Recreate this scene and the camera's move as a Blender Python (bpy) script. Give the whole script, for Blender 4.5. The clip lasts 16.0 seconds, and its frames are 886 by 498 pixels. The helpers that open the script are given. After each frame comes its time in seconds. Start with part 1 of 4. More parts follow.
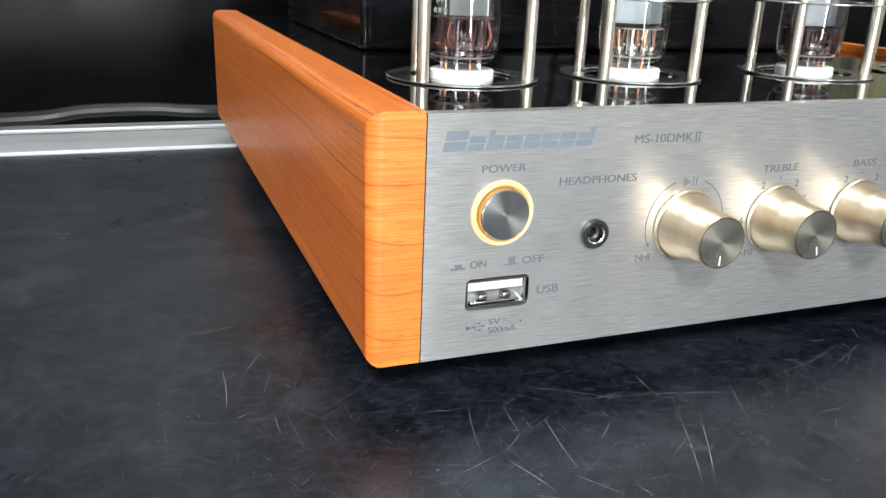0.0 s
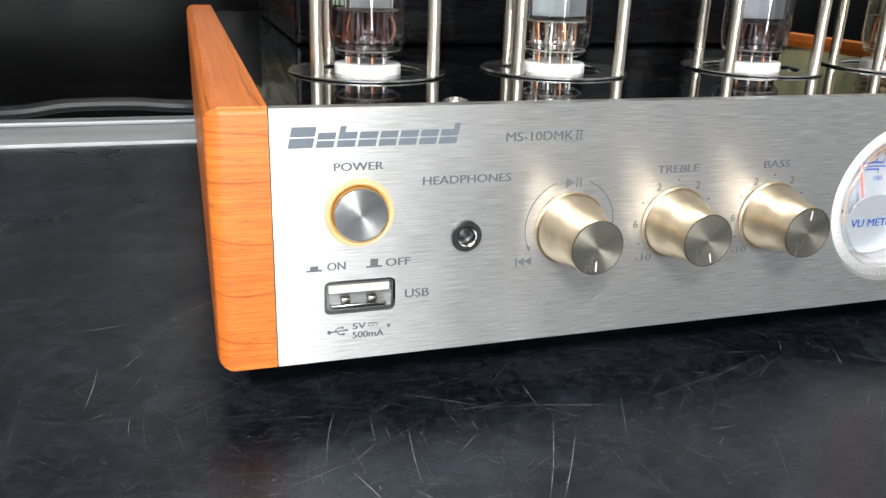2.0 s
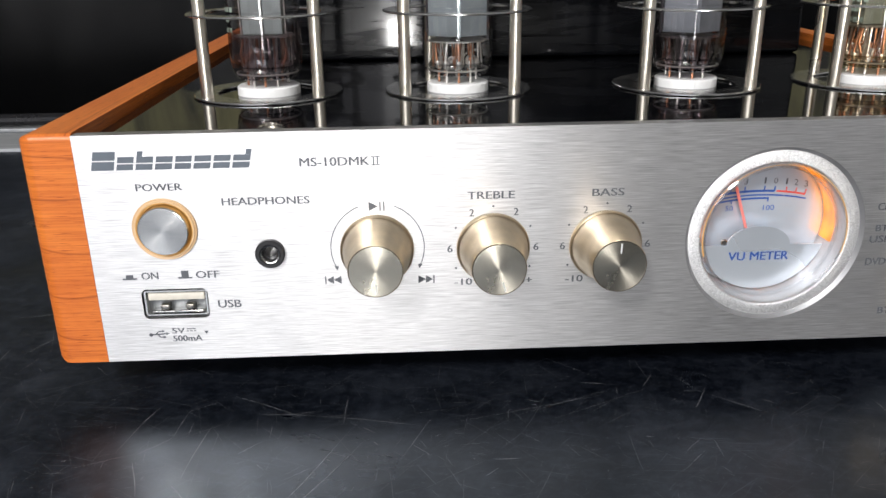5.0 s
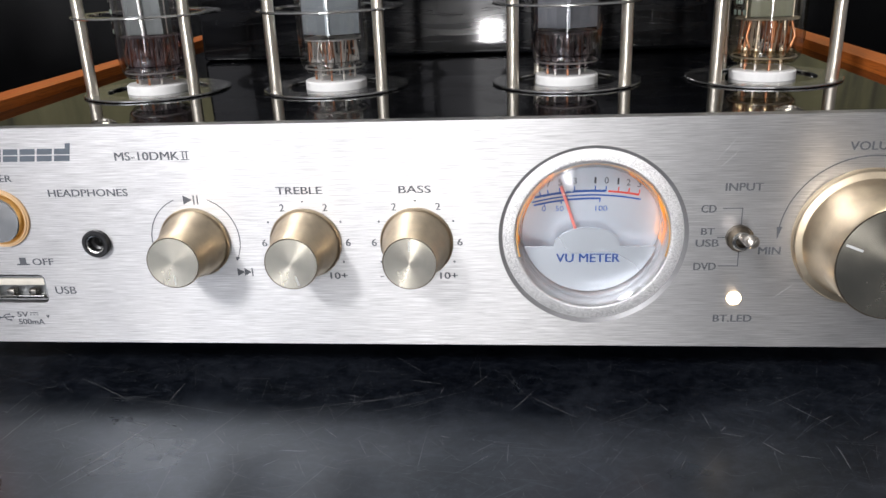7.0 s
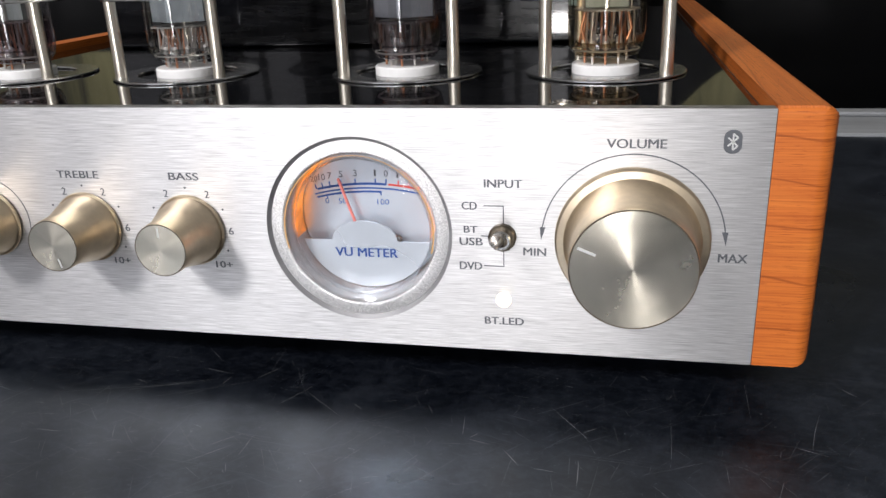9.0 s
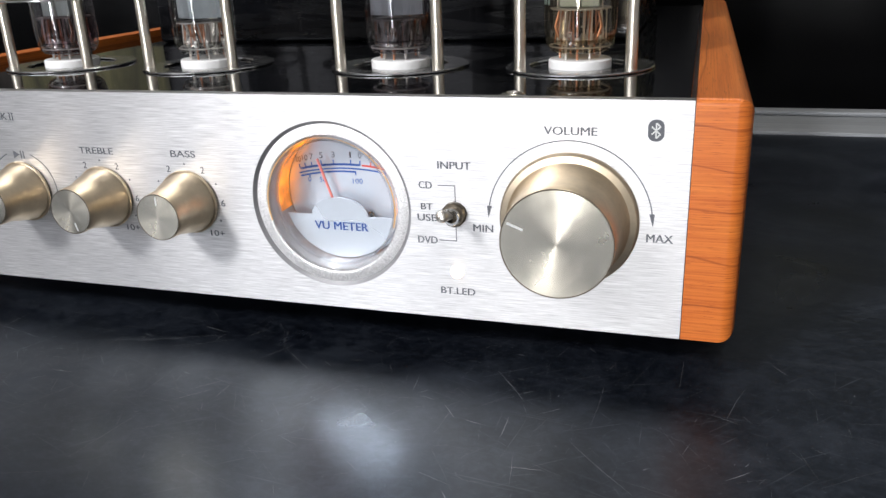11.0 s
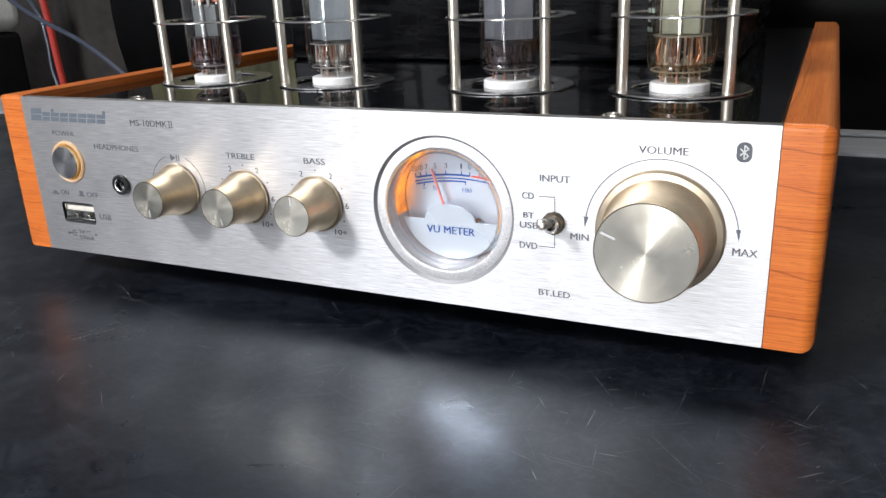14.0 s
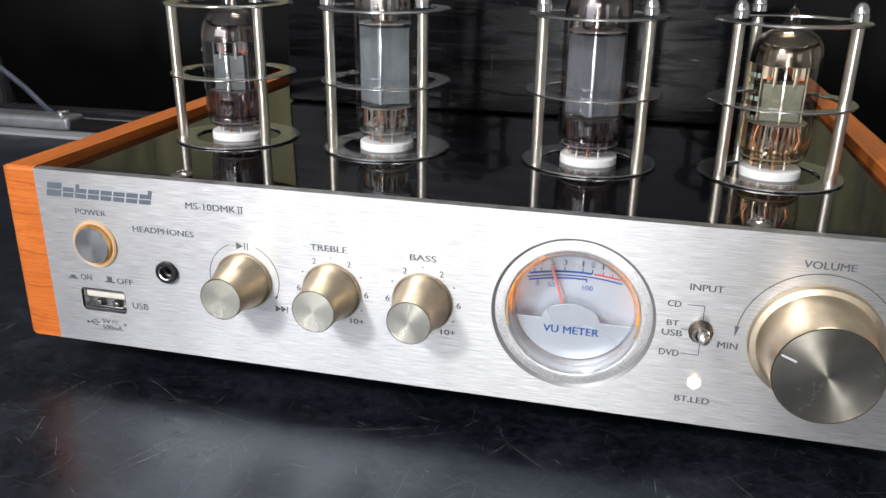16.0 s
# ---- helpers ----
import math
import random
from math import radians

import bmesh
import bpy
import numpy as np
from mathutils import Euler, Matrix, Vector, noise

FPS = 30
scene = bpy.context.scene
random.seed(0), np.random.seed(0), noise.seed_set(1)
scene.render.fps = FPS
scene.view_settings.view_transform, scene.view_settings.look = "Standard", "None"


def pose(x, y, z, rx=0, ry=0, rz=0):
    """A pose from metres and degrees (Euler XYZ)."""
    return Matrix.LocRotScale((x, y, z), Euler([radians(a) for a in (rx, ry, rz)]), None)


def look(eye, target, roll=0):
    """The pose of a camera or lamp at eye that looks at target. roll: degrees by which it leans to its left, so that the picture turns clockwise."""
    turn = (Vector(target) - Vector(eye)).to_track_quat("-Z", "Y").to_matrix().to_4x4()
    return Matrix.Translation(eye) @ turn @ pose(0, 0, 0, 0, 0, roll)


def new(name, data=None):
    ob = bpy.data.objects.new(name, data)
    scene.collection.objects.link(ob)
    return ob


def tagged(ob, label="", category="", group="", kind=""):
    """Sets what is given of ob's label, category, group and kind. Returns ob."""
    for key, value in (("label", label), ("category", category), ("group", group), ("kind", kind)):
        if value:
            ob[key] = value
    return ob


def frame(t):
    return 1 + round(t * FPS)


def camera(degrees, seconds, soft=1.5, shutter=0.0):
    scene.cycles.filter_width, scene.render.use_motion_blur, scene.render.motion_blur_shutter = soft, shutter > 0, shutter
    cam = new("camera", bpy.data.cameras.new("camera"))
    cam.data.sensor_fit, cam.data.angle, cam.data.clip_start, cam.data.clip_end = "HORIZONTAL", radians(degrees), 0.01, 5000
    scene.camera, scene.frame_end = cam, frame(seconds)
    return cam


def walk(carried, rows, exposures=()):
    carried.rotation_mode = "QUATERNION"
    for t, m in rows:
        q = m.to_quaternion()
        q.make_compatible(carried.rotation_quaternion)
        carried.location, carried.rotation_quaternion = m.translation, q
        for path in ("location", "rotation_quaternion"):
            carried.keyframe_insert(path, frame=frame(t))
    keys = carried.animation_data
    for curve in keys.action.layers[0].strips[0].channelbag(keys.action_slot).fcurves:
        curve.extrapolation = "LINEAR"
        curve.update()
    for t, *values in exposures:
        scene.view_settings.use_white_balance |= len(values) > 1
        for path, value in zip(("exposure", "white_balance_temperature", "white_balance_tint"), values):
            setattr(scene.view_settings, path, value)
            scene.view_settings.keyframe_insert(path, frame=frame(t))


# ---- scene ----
cam = camera(57.20, 16.0)
PATH = [
    (0, (-0.15926, -0.13587, 0.08593), (-0.05627, 0.12742, -0.01441), 2.30),
    (0.5, (-0.16424, -0.13219, 0.08267), (-0.06080, 0.13230, -0.01401), 2.34),
    (1, (-0.15477, -0.13286, 0.08477), (-0.05067, 0.13011, -0.01527), 2.59),
    (1.5, (-0.13400, -0.13596, 0.08409), (-0.03776, 0.12989, -0.01623), 2.32),
    (2, (-0.12285, -0.14124, 0.08583), (-0.03709, 0.12750, -0.01627), 1.96),
    (2.5, (-0.11240, -0.14890, 0.08701), (-0.04346, 0.12500, -0.01411), 1.14),
    (3, (-0.10097, -0.15300, 0.08906), (-0.04219, 0.12337, -0.01178), 0.90),
    (3.5, (-0.08608, -0.15718, 0.09212), (-0.04089, 0.12109, -0.01046), 0.55),
    (4, (-0.07121, -0.15894, 0.09350), (-0.03779, 0.12069, -0.00989), 0.21),
    (4.2, (-0.06548, -0.15792, 0.09485), (-0.03559, 0.12108, -0.01128), 0.06),
    (6.3, (-0.00519, -0.16170, 0.09079), (-0.02382, 0.11973, -0.01146), -1.78),
    (6.5, (0.00212, -0.16059, 0.09041), (-0.01933, 0.12067, -0.01172), -1.87),
    (7, (0.01784, -0.15916, 0.09214), (-0.00977, 0.12082, -0.01202), -2.19),
    (7.5, (0.03141, -0.15925, 0.09363), (-0.00142, 0.11978, -0.01158), -2.33),
    (8, (0.05020, -0.15621, 0.09088), (0.01002, 0.12163, -0.01489), -2.37),
    (8.5, (0.06606, -0.15288, 0.09135), (0.01725, 0.12275, -0.01656), -2.39),
    (9, (0.08169, -0.14709, 0.08824), (0.02327, 0.12787, -0.01655), -2.18),
    (9.2, (0.08650, -0.14488, 0.09115), (0.02704, 0.12722, -0.02033), -2.38),
    (11.3, (0.11350, -0.15939, 0.08855), (0.02066, 0.10632, -0.01529), -2.30),
    (11.5, (0.11546, -0.15927, 0.08962), (0.01797, 0.10428, -0.01542), -2.34),
    (12, (0.11632, -0.16357, 0.08995), (0.01039, 0.09740, -0.01336), -2.36),
    (12.5, (0.11620, -0.16767, 0.09037), (0.00320, 0.09073, -0.01191), -2.53),
    (13, (0.11843, -0.17001, 0.09194), (0.00010, 0.08624, -0.00973), -2.72),
    (13.5, (0.11801, -0.17317, 0.09244), (-0.00330, 0.08225, -0.00779), -2.70),
    (14, (0.11656, -0.17577, 0.09329), (-0.00488, 0.08016, -0.00546), -2.46),
    (14.5, (0.11212, -0.17920, 0.09596), (-0.00769, 0.07737, -0.00313), -2.39),
    (15, (0.10546, -0.18004, 0.10020), (-0.00935, 0.07905, 0.00176), -2.03),
    (15.5, (0.08502, -0.18012, 0.10488), (-0.01263, 0.08583, 0.00620), -0.93),
    (16, (0.04432, -0.17595, 0.11768), (-0.02177, 0.09659, 0.01113), 0.76),
]
walk(cam, [(t, look(eye, target, roll)) for t, eye, target, roll in PATH],
     [(0.0, 0.94, 6350, 4), (1.5, 0.74, 6400, 5), (3.5, 0.24, 6550, 8), (6.5, -0.20, 6400, 11), (9.0, -0.22, 6450, 12),
      (11.5, 0.02, 6300, 10), (14.5, 0.08, 6250, 10), (16.0, -0.02, 6350, 10)])

# ---- light of the room ----
world = bpy.data.worlds.new("room_air")
world.use_nodes = True
world.node_tree.nodes["Background"].inputs["Color"].default_value = (0.55, 0.62, 0.75, 1)
world.node_tree.nodes["Background"].inputs["Strength"].default_value = 0.002
scene.world = world


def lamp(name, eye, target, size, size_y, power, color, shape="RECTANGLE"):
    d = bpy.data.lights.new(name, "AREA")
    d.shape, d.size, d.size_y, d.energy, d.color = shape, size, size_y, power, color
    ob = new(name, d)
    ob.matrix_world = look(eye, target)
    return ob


lamp("bench_lamp_key", (-0.44, -0.88, 0.72), (0, 0.02, 0.04), 0.18, 0.18, 15.5, (1.0, 0.98, 0.98))
lamp("window_light", (-0.72, -2.45, 0.78), (-0.34, 0.0, 0.05), 2.3, 0.95, 28, (0.925, 0.92, 0.98))
lamp("doorway_light", (-0.07, -2.50, 0.20), (-0.03, 0.0, 0.16), 0.13, 1.85, 12, (1.0, 0.985, 0.98))
lamp("bench_lamp", (-0.07, -2.46, 0.01), (-0.03, 0.0, 0.06), 0.075, 0.17, 12, (1.0, 0.985, 0.97))
# unseen fill added at the right to brighten the panel in oblique views
lamp("side_fill_light", (1.58, -2.45, 0.78), (1.2, 0.0, 0.05), 0.75, 0.95, 3.4, (0.96, 0.96, 0.98))
# unseen fill added overhead to brighten the rear wall
lamp("rear_fill_light", (0.05, 0.55, 1.62), (0, 1.3, 0.35), 0.5, 0.3, 10.0, (1.0, 0.96, 0.88))


# ---- materials ----
def material(name):
    m = bpy.data.materials.new(name)
    m.use_nodes = True
    nt = m.node_tree
    return m, nt, nt.nodes["Principled BSDF"]


def node(nt, kind, **values):
    n = nt.nodes.new(kind)
    for key, v in values.items():
        n.inputs[key.replace("_", " ")].default_value = v
    return n


def ramp(nt, source, stops):
    r = nt.nodes.new("ShaderNodeValToRGB")
    while len(r.color_ramp.elements) < len(stops):
        r.color_ramp.elements.new(0.5)
    for e, (p, c) in zip(r.color_ramp.elements, stops):
        e.position, e.color = p, (*c, 1)
    nt.links.new(source, r.inputs["Fac"])
    return r.outputs["Color"]


def coords(nt, scale, which="Object"):
    t = nt.nodes.new("ShaderNodeTexCoord")
    mp = nt.nodes.new("ShaderNodeMapping")
    mp.inputs["Scale"].default_value = scale
    nt.links.new(t.outputs[which], mp.inputs["Vector"])
    return mp.outputs["Vector"]


def noise_of(nt, vector, scale, detail=3.0, rough=0.5, distortion=0.0):
    n = node(nt, "ShaderNodeTexNoise", Scale=scale, Detail=detail, Roughness=rough, Distortion=distortion)
    nt.links.new(vector, n.inputs["Vector"])
    return n.outputs["Fac"]


def bump(nt, p, height, strength, distance):
    b = node(nt, "ShaderNodeBump", Strength=strength, Distance=distance)
    nt.links.new(height, b.inputs["Height"])
    nt.links.new(b.outputs["Normal"], p.inputs["Normal"])


def plain(name, color, rough=0.5, metal=0.0, vary=0.06, scale=300.0, coat=0.0, bumps=0.0, spec=0.5):
    """A painted, moulded or metal surface with slight mottling."""
    m, nt, p = material(name)
    v = coords(nt, (1, 1, 1))
    f = noise_of(nt, v, scale, 4.0, 0.6)
    lo, hi = [tuple(max(0.0, c * k) for c in color) for k in (1 - vary * 1.6, 1 + vary * 1.6)]
    nt.links.new(ramp(nt, f, [(0.25, lo), (0.75, hi)]), p.inputs["Base Color"])
    g = noise_of(nt, v, scale * 0.21, 3.0, 0.6)
    mr = node(nt, "ShaderNodeMapRange", From_Min=0.3, From_Max=0.7, To_Min=max(0.02, rough * 0.85), To_Max=min(1, rough * 1.2))
    nt.links.new(g, mr.inputs["Value"])
    nt.links.new(mr.outputs["Result"], p.inputs["Roughness"])
    p.inputs["Metallic"].default_value = metal
    p.inputs["Specular IOR Level"].default_value = spec
    p.inputs["Coat Weight"].default_value = coat
    p.inputs["Coat Roughness"].default_value = 0.08
    if bumps:
        bump(nt, p, f, bumps, 0.0004)
    return m


def brushed(name, color, rough, along, aniso, streak=0.10, metal=1.0):
    """Metal with a straight brushed grain; along: how the grain runs (scale of the noise in x, y, z)."""
    m, nt, p = material(name)
    f = noise_of(nt, coords(nt, along), 1.0, 4.0, 0.65)
    lo, hi = [tuple(c * k for c in color) for k in (1 - streak, 1 + streak * 0.6)]
    nt.links.new(ramp(nt, f, [(0.30, lo), (0.70, hi)]), p.inputs["Base Color"])
    g = noise_of(nt, coords(nt, (1, 1, 1)), 45.0, 3.0, 0.6)
    mr = node(nt, "ShaderNodeMapRange", From_Min=0.3, From_Max=0.7, To_Min=rough * 0.9, To_Max=rough * 1.12)
    nt.links.new(g, mr.inputs["Value"])
    nt.links.new(mr.outputs["Result"], p.inputs["Roughness"])
    p.inputs["Metallic"].default_value = metal
    p.inputs["Anisotropic"].default_value = aniso
    t = nt.nodes.new("ShaderNodeTangent")
    t.direction_type = "UV_MAP"
    nt.links.new(t.outputs["Tangent"], p.inputs["Tangent"])
    bump(nt, p, f, 0.12, 0.00015)
    return m


def spun(name, color, rough, aniso=0.75, metal=1.0, scuffs=0.5):
    """A turned metal face: fine rings, so that the light lies on it as a fan."""
    m, nt, p = material(name)
    tc = nt.nodes.new("ShaderNodeTexCoord")
    f = noise_of(nt, tc.outputs["Object"], 420.0, 3.0, 0.6)
    g = noise_of(nt, tc.outputs["Object"], 190.0, 4.0, 0.7)
    tone = ramp(nt, g, [(0.3, tuple(c * 0.78 for c in color)), (0.62, color), (0.8, tuple(min(1, c * 1.12) for c in color))])
    # pale nicks and rubbed spots
    h = noise_of(nt, tc.outputs["Object"], 620.0, 2.0, 0.5, 1.5)
    nick = node(nt, "ShaderNodeMapRange", From_Min=0.70, From_Max=0.78, To_Min=0.0, To_Max=0.5 * scuffs)
    nt.links.new(h, nick.inputs["Value"])
    mx = nt.nodes.new("ShaderNodeMix")
    mx.data_type = "RGBA"
    nt.links.new(nick.outputs["Result"], mx.inputs["Factor"])
    nt.links.new(tone, mx.inputs["A"])
    mx.inputs["B"].default_value = (0.93, 0.92, 0.88, 1)
    nt.links.new(mx.outputs["Result"], p.inputs["Base Color"])
    mr = node(nt, "ShaderNodeMapRange", From_Min=0.3, From_Max=0.7, To_Min=rough * 0.92, To_Max=rough * 1.12)
    nt.links.new(g, mr.inputs["Value"])
    nt.links.new(mr.outputs["Result"], p.inputs["Roughness"])
    p.inputs["Metallic"].default_value = metal
    bump(nt, p, h, 0.04 + 0.04 * scuffs, 0.00006)
    p.inputs["Anisotropic"].default_value = aniso
    p.inputs["Anisotropic Rotation"].default_value = 0.25
    t = nt.nodes.new("ShaderNodeTangent")
    t.direction_type, t.axis = "RADIAL", "Y"
    nt.links.new(t.outputs["Tangent"], p.inputs["Tangent"])
    return m


def smudged(name, color):
    """Black gloss paint wiped sideways: streaky smears under a clear gloss."""
    m, nt, p = material(name)
    f = noise_of(nt, coords(nt, (26, 26, 240)), 1.0, 5.0, 0.65, 0.8)
    g = noise_of(nt, coords(nt, (60, 60, 90)), 1.0, 4.0, 0.6, 0.5)
    nt.links.new(ramp(nt, g, [(0.35, tuple(c * 0.6 for c in color)), (0.72, tuple(c * 4 for c in color))]), p.inputs["Base Color"])
    mr = node(nt, "ShaderNodeMapRange", From_Min=0.38, From_Max=0.66, To_Min=0.13, To_Max=0.40)
    nt.links.new(f, mr.inputs["Value"])
    nt.links.new(mr.outputs["Result"], p.inputs["Roughness"])
    p.inputs["Specular IOR Level"].default_value = 0.08
    p.inputs["Coat Weight"].default_value = 0.22
    p.inputs["Coat Roughness"].default_value = 0.05
    bump(nt, p, f, 0.02, 0.0002)
    return m


def streaked_wall():
    """Ochre paint with long dark upright streaks, standing in for dark drapes before it."""
    m, nt, p = material("ochre_wall_paint")
    f = noise_of(nt, coords(nt, (7, 7, 1.1)), 1.0, 5.0, 0.62, 0.6)
    nt.links.new(ramp(nt, f, [(0.36, (0.035, 0.035, 0.032)), (0.5, (0.21, 0.20, 0.105)), (0.72, (0.36, 0.335, 0.18))]), p.inputs["Base Color"])
    p.inputs["Roughness"].default_value = 0.85
    return m


def sheet_material():
    """Black plastic sheet with fine level ribs and stitches, half gloss."""
    m, nt, p = material("black_plastic_sheet")
    v = coords(nt, (1, 1, 1))
    tone = noise_of(nt, v, 34.0, 4.0, 0.6)
    nt.links.new(ramp(nt, tone, [(0.3, (0.0006, 0.0007, 0.0009)), (0.7, (0.0016, 0.0017, 0.0021))]), p.inputs["Base Color"])
    ribs = noise_of(nt, coords(nt, (90, 90, 700)), 1.0, 3.0, 0.6, 0.3)
    mr = node(nt, "ShaderNodeMapRange", From_Min=0.35, From_Max=0.65, To_Min=0.30, To_Max=0.40)
    nt.links.new(noise_of(nt, v, 20.0, 4.0, 0.6), mr.inputs["Value"])
    nt.links.new(mr.outputs["Result"], p.inputs["Roughness"])
    p.inputs["Specular IOR Level"].default_value = 0.25
    bump(nt, p, ribs, 0.05, 0.0002)
    return m


def clear_glass(name, tint=(1, 1, 1), gloss=0.9):
    """Thin clear glass: sees through, with mirror gloss by Fresnel."""
    m = bpy.data.materials.new(name)
    m.use_nodes = True
    nt = m.node_tree
    nt.nodes.remove(nt.nodes["Principled BSDF"])
    out = nt.nodes["Material Output"]
    tr = node(nt, "ShaderNodeBsdfTransparent", Color=(*tint, 1))
    gl = node(nt, "ShaderNodeBsdfGlossy", Color=(gloss, gloss, gloss, 1), Roughness=0.07)
    lw = node(nt, "ShaderNodeLayerWeight", Blend=0.5)
    pw = nt.nodes.new("ShaderNodeMath")
    pw.operation = "POWER"
    pw.inputs[1].default_value = 4.0
    nt.links.new(lw.outputs["Facing"], pw.inputs[0])
    fr = node(nt, "ShaderNodeMapRange", To_Min=0.085, To_Max=0.85)
    nt.links.new(pw.outputs["Value"], fr.inputs["Value"])
    mix = nt.nodes.new("ShaderNodeMixShader")
    nt.links.new(fr.outputs["Result"], mix.inputs["Fac"])
    nt.links.new(tr.outputs["BSDF"], mix.inputs[1])
    nt.links.new(gl.outputs["BSDF"], mix.inputs[2])
    nt.links.new(mix.outputs["Shader"], out.inputs["Surface"])
    return m


def glowing(name, color, strength, base=(0.3, 0.2, 0.1)):
    m, nt, p = material(name)
    p.inputs["Base Color"].default_value = (*base, 1)
    p.inputs["Roughness"].default_value = 0.4
    p.inputs["Emission Color"].default_value = (*color, 1)
    p.inputs["Emission Strength"].default_value = strength
    return m


def wood_material():
    """Orange-brown veneer: soft tone changes, thin grain lines, short dark pores and a few dark growth lines; satin lacquer."""
    m, nt, p = material("cherry_veneer")

    def times(a, b, amount):
        x = nt.nodes.new("ShaderNodeMix")
        x.data_type, x.blend_type = "RGBA", "MULTIPLY"
        x.inputs["Factor"].default_value = amount
        nt.links.new(a, x.inputs["A"])
        nt.links.new(b, x.inputs["B"])
        return x.outputs["Result"]

    # on faces that look up the grain runs along y
    tc = nt.nodes.new("ShaderNodeTexCoord")
    geo = nt.nodes.new("ShaderNodeNewGeometry")
    n = nt.nodes.new("ShaderNodeSeparateXYZ")
    nt.links.new(geo.outputs["Normal"], n.inputs["Vector"])
    up = nt.nodes.new("ShaderNodeMath")
    up.operation, up.inputs[1].default_value = "GREATER_THAN", 0.7
    nt.links.new(n.outputs["Z"], up.inputs[0])
    o = nt.nodes.new("ShaderNodeSeparateXYZ")
    nt.links.new(tc.outputs["Object"], o.inputs["Vector"])
    swap = nt.nodes.new("ShaderNodeCombineXYZ")
    for a, b in (("X", "Z"), ("Y", "Y"), ("Z", "X")):
        nt.links.new(o.outputs[a], swap.inputs[b])
    grain = nt.nodes.new("ShaderNodeMix")
    grain.data_type = "VECTOR"
    nt.links.new(up.outputs["Value"], grain.inputs["Factor"])
    nt.links.new(tc.outputs["Object"], grain.inputs["A"])
    nt.links.new(swap.outputs["Vector"], grain.inputs["B"])

    def coords(nt, scale):
        v = nt.nodes.new("ShaderNodeVectorMath")
        v.operation, v.inputs[1].default_value = "MULTIPLY", scale
        nt.links.new(grain.outputs["Result"], v.inputs[0])
        return v.outputs["Vector"]

    tone = noise_of(nt, coords(nt, (26, 8, 60)), 1.0, 4.0, 0.55, 0.8)
    base = ramp(nt, tone, [(0.25, (0.47, 0.112, 0.019)), (0.5, (0.575, 0.157, 0.027)), (0.75, (0.65, 0.205, 0.037))])
    lines = ramp(nt, noise_of(nt, coords(nt, (40, 14, 3400)), 1.0, 3.0, 0.55, 0.3), [(0.40, (1, 1, 1)), (0.62, (0.66, 0.55, 0.48))])
    pores = noise_of(nt, coords(nt, (240, 200, 6400)), 1.0, 2.0, 0.5)
    dark = ramp(nt, pores, [(0.61, (1, 1, 1)), (0.67, (0.36, 0.25, 0.19))])
    band = node(nt, "ShaderNodeTexWave", Scale=1.0, Distortion=4.0, Detail=2.0)
    band.wave_type, band.bands_direction = "BANDS", "Z"
    band.inputs["Detail Scale"].default_value = 1.0
    nt.links.new(coords(nt, (24, 6, 34)), band.inputs["Vector"])
    growth = ramp(nt, band.outputs["Fac"], [(0.0, (0.30, 0.19, 0.14)), (0.0015, (0.55, 0.43, 0.36)), (0.008, (1, 1, 1))])
    c = times(times(times(base, lines, 0.7), dark, 0.7), growth, 0.55)
    nt.links.new(c, p.inputs["Base Color"])
    p.inputs["Roughness"].default_value = 0.40
    p.inputs["Specular IOR Level"].default_value = 0.30
    p.inputs["Coat Weight"].default_value = 0.18
    p.inputs["Coat Roughness"].default_value = 0.2
    bump(nt, p, pores, 0.15, 0.0002)
    return m


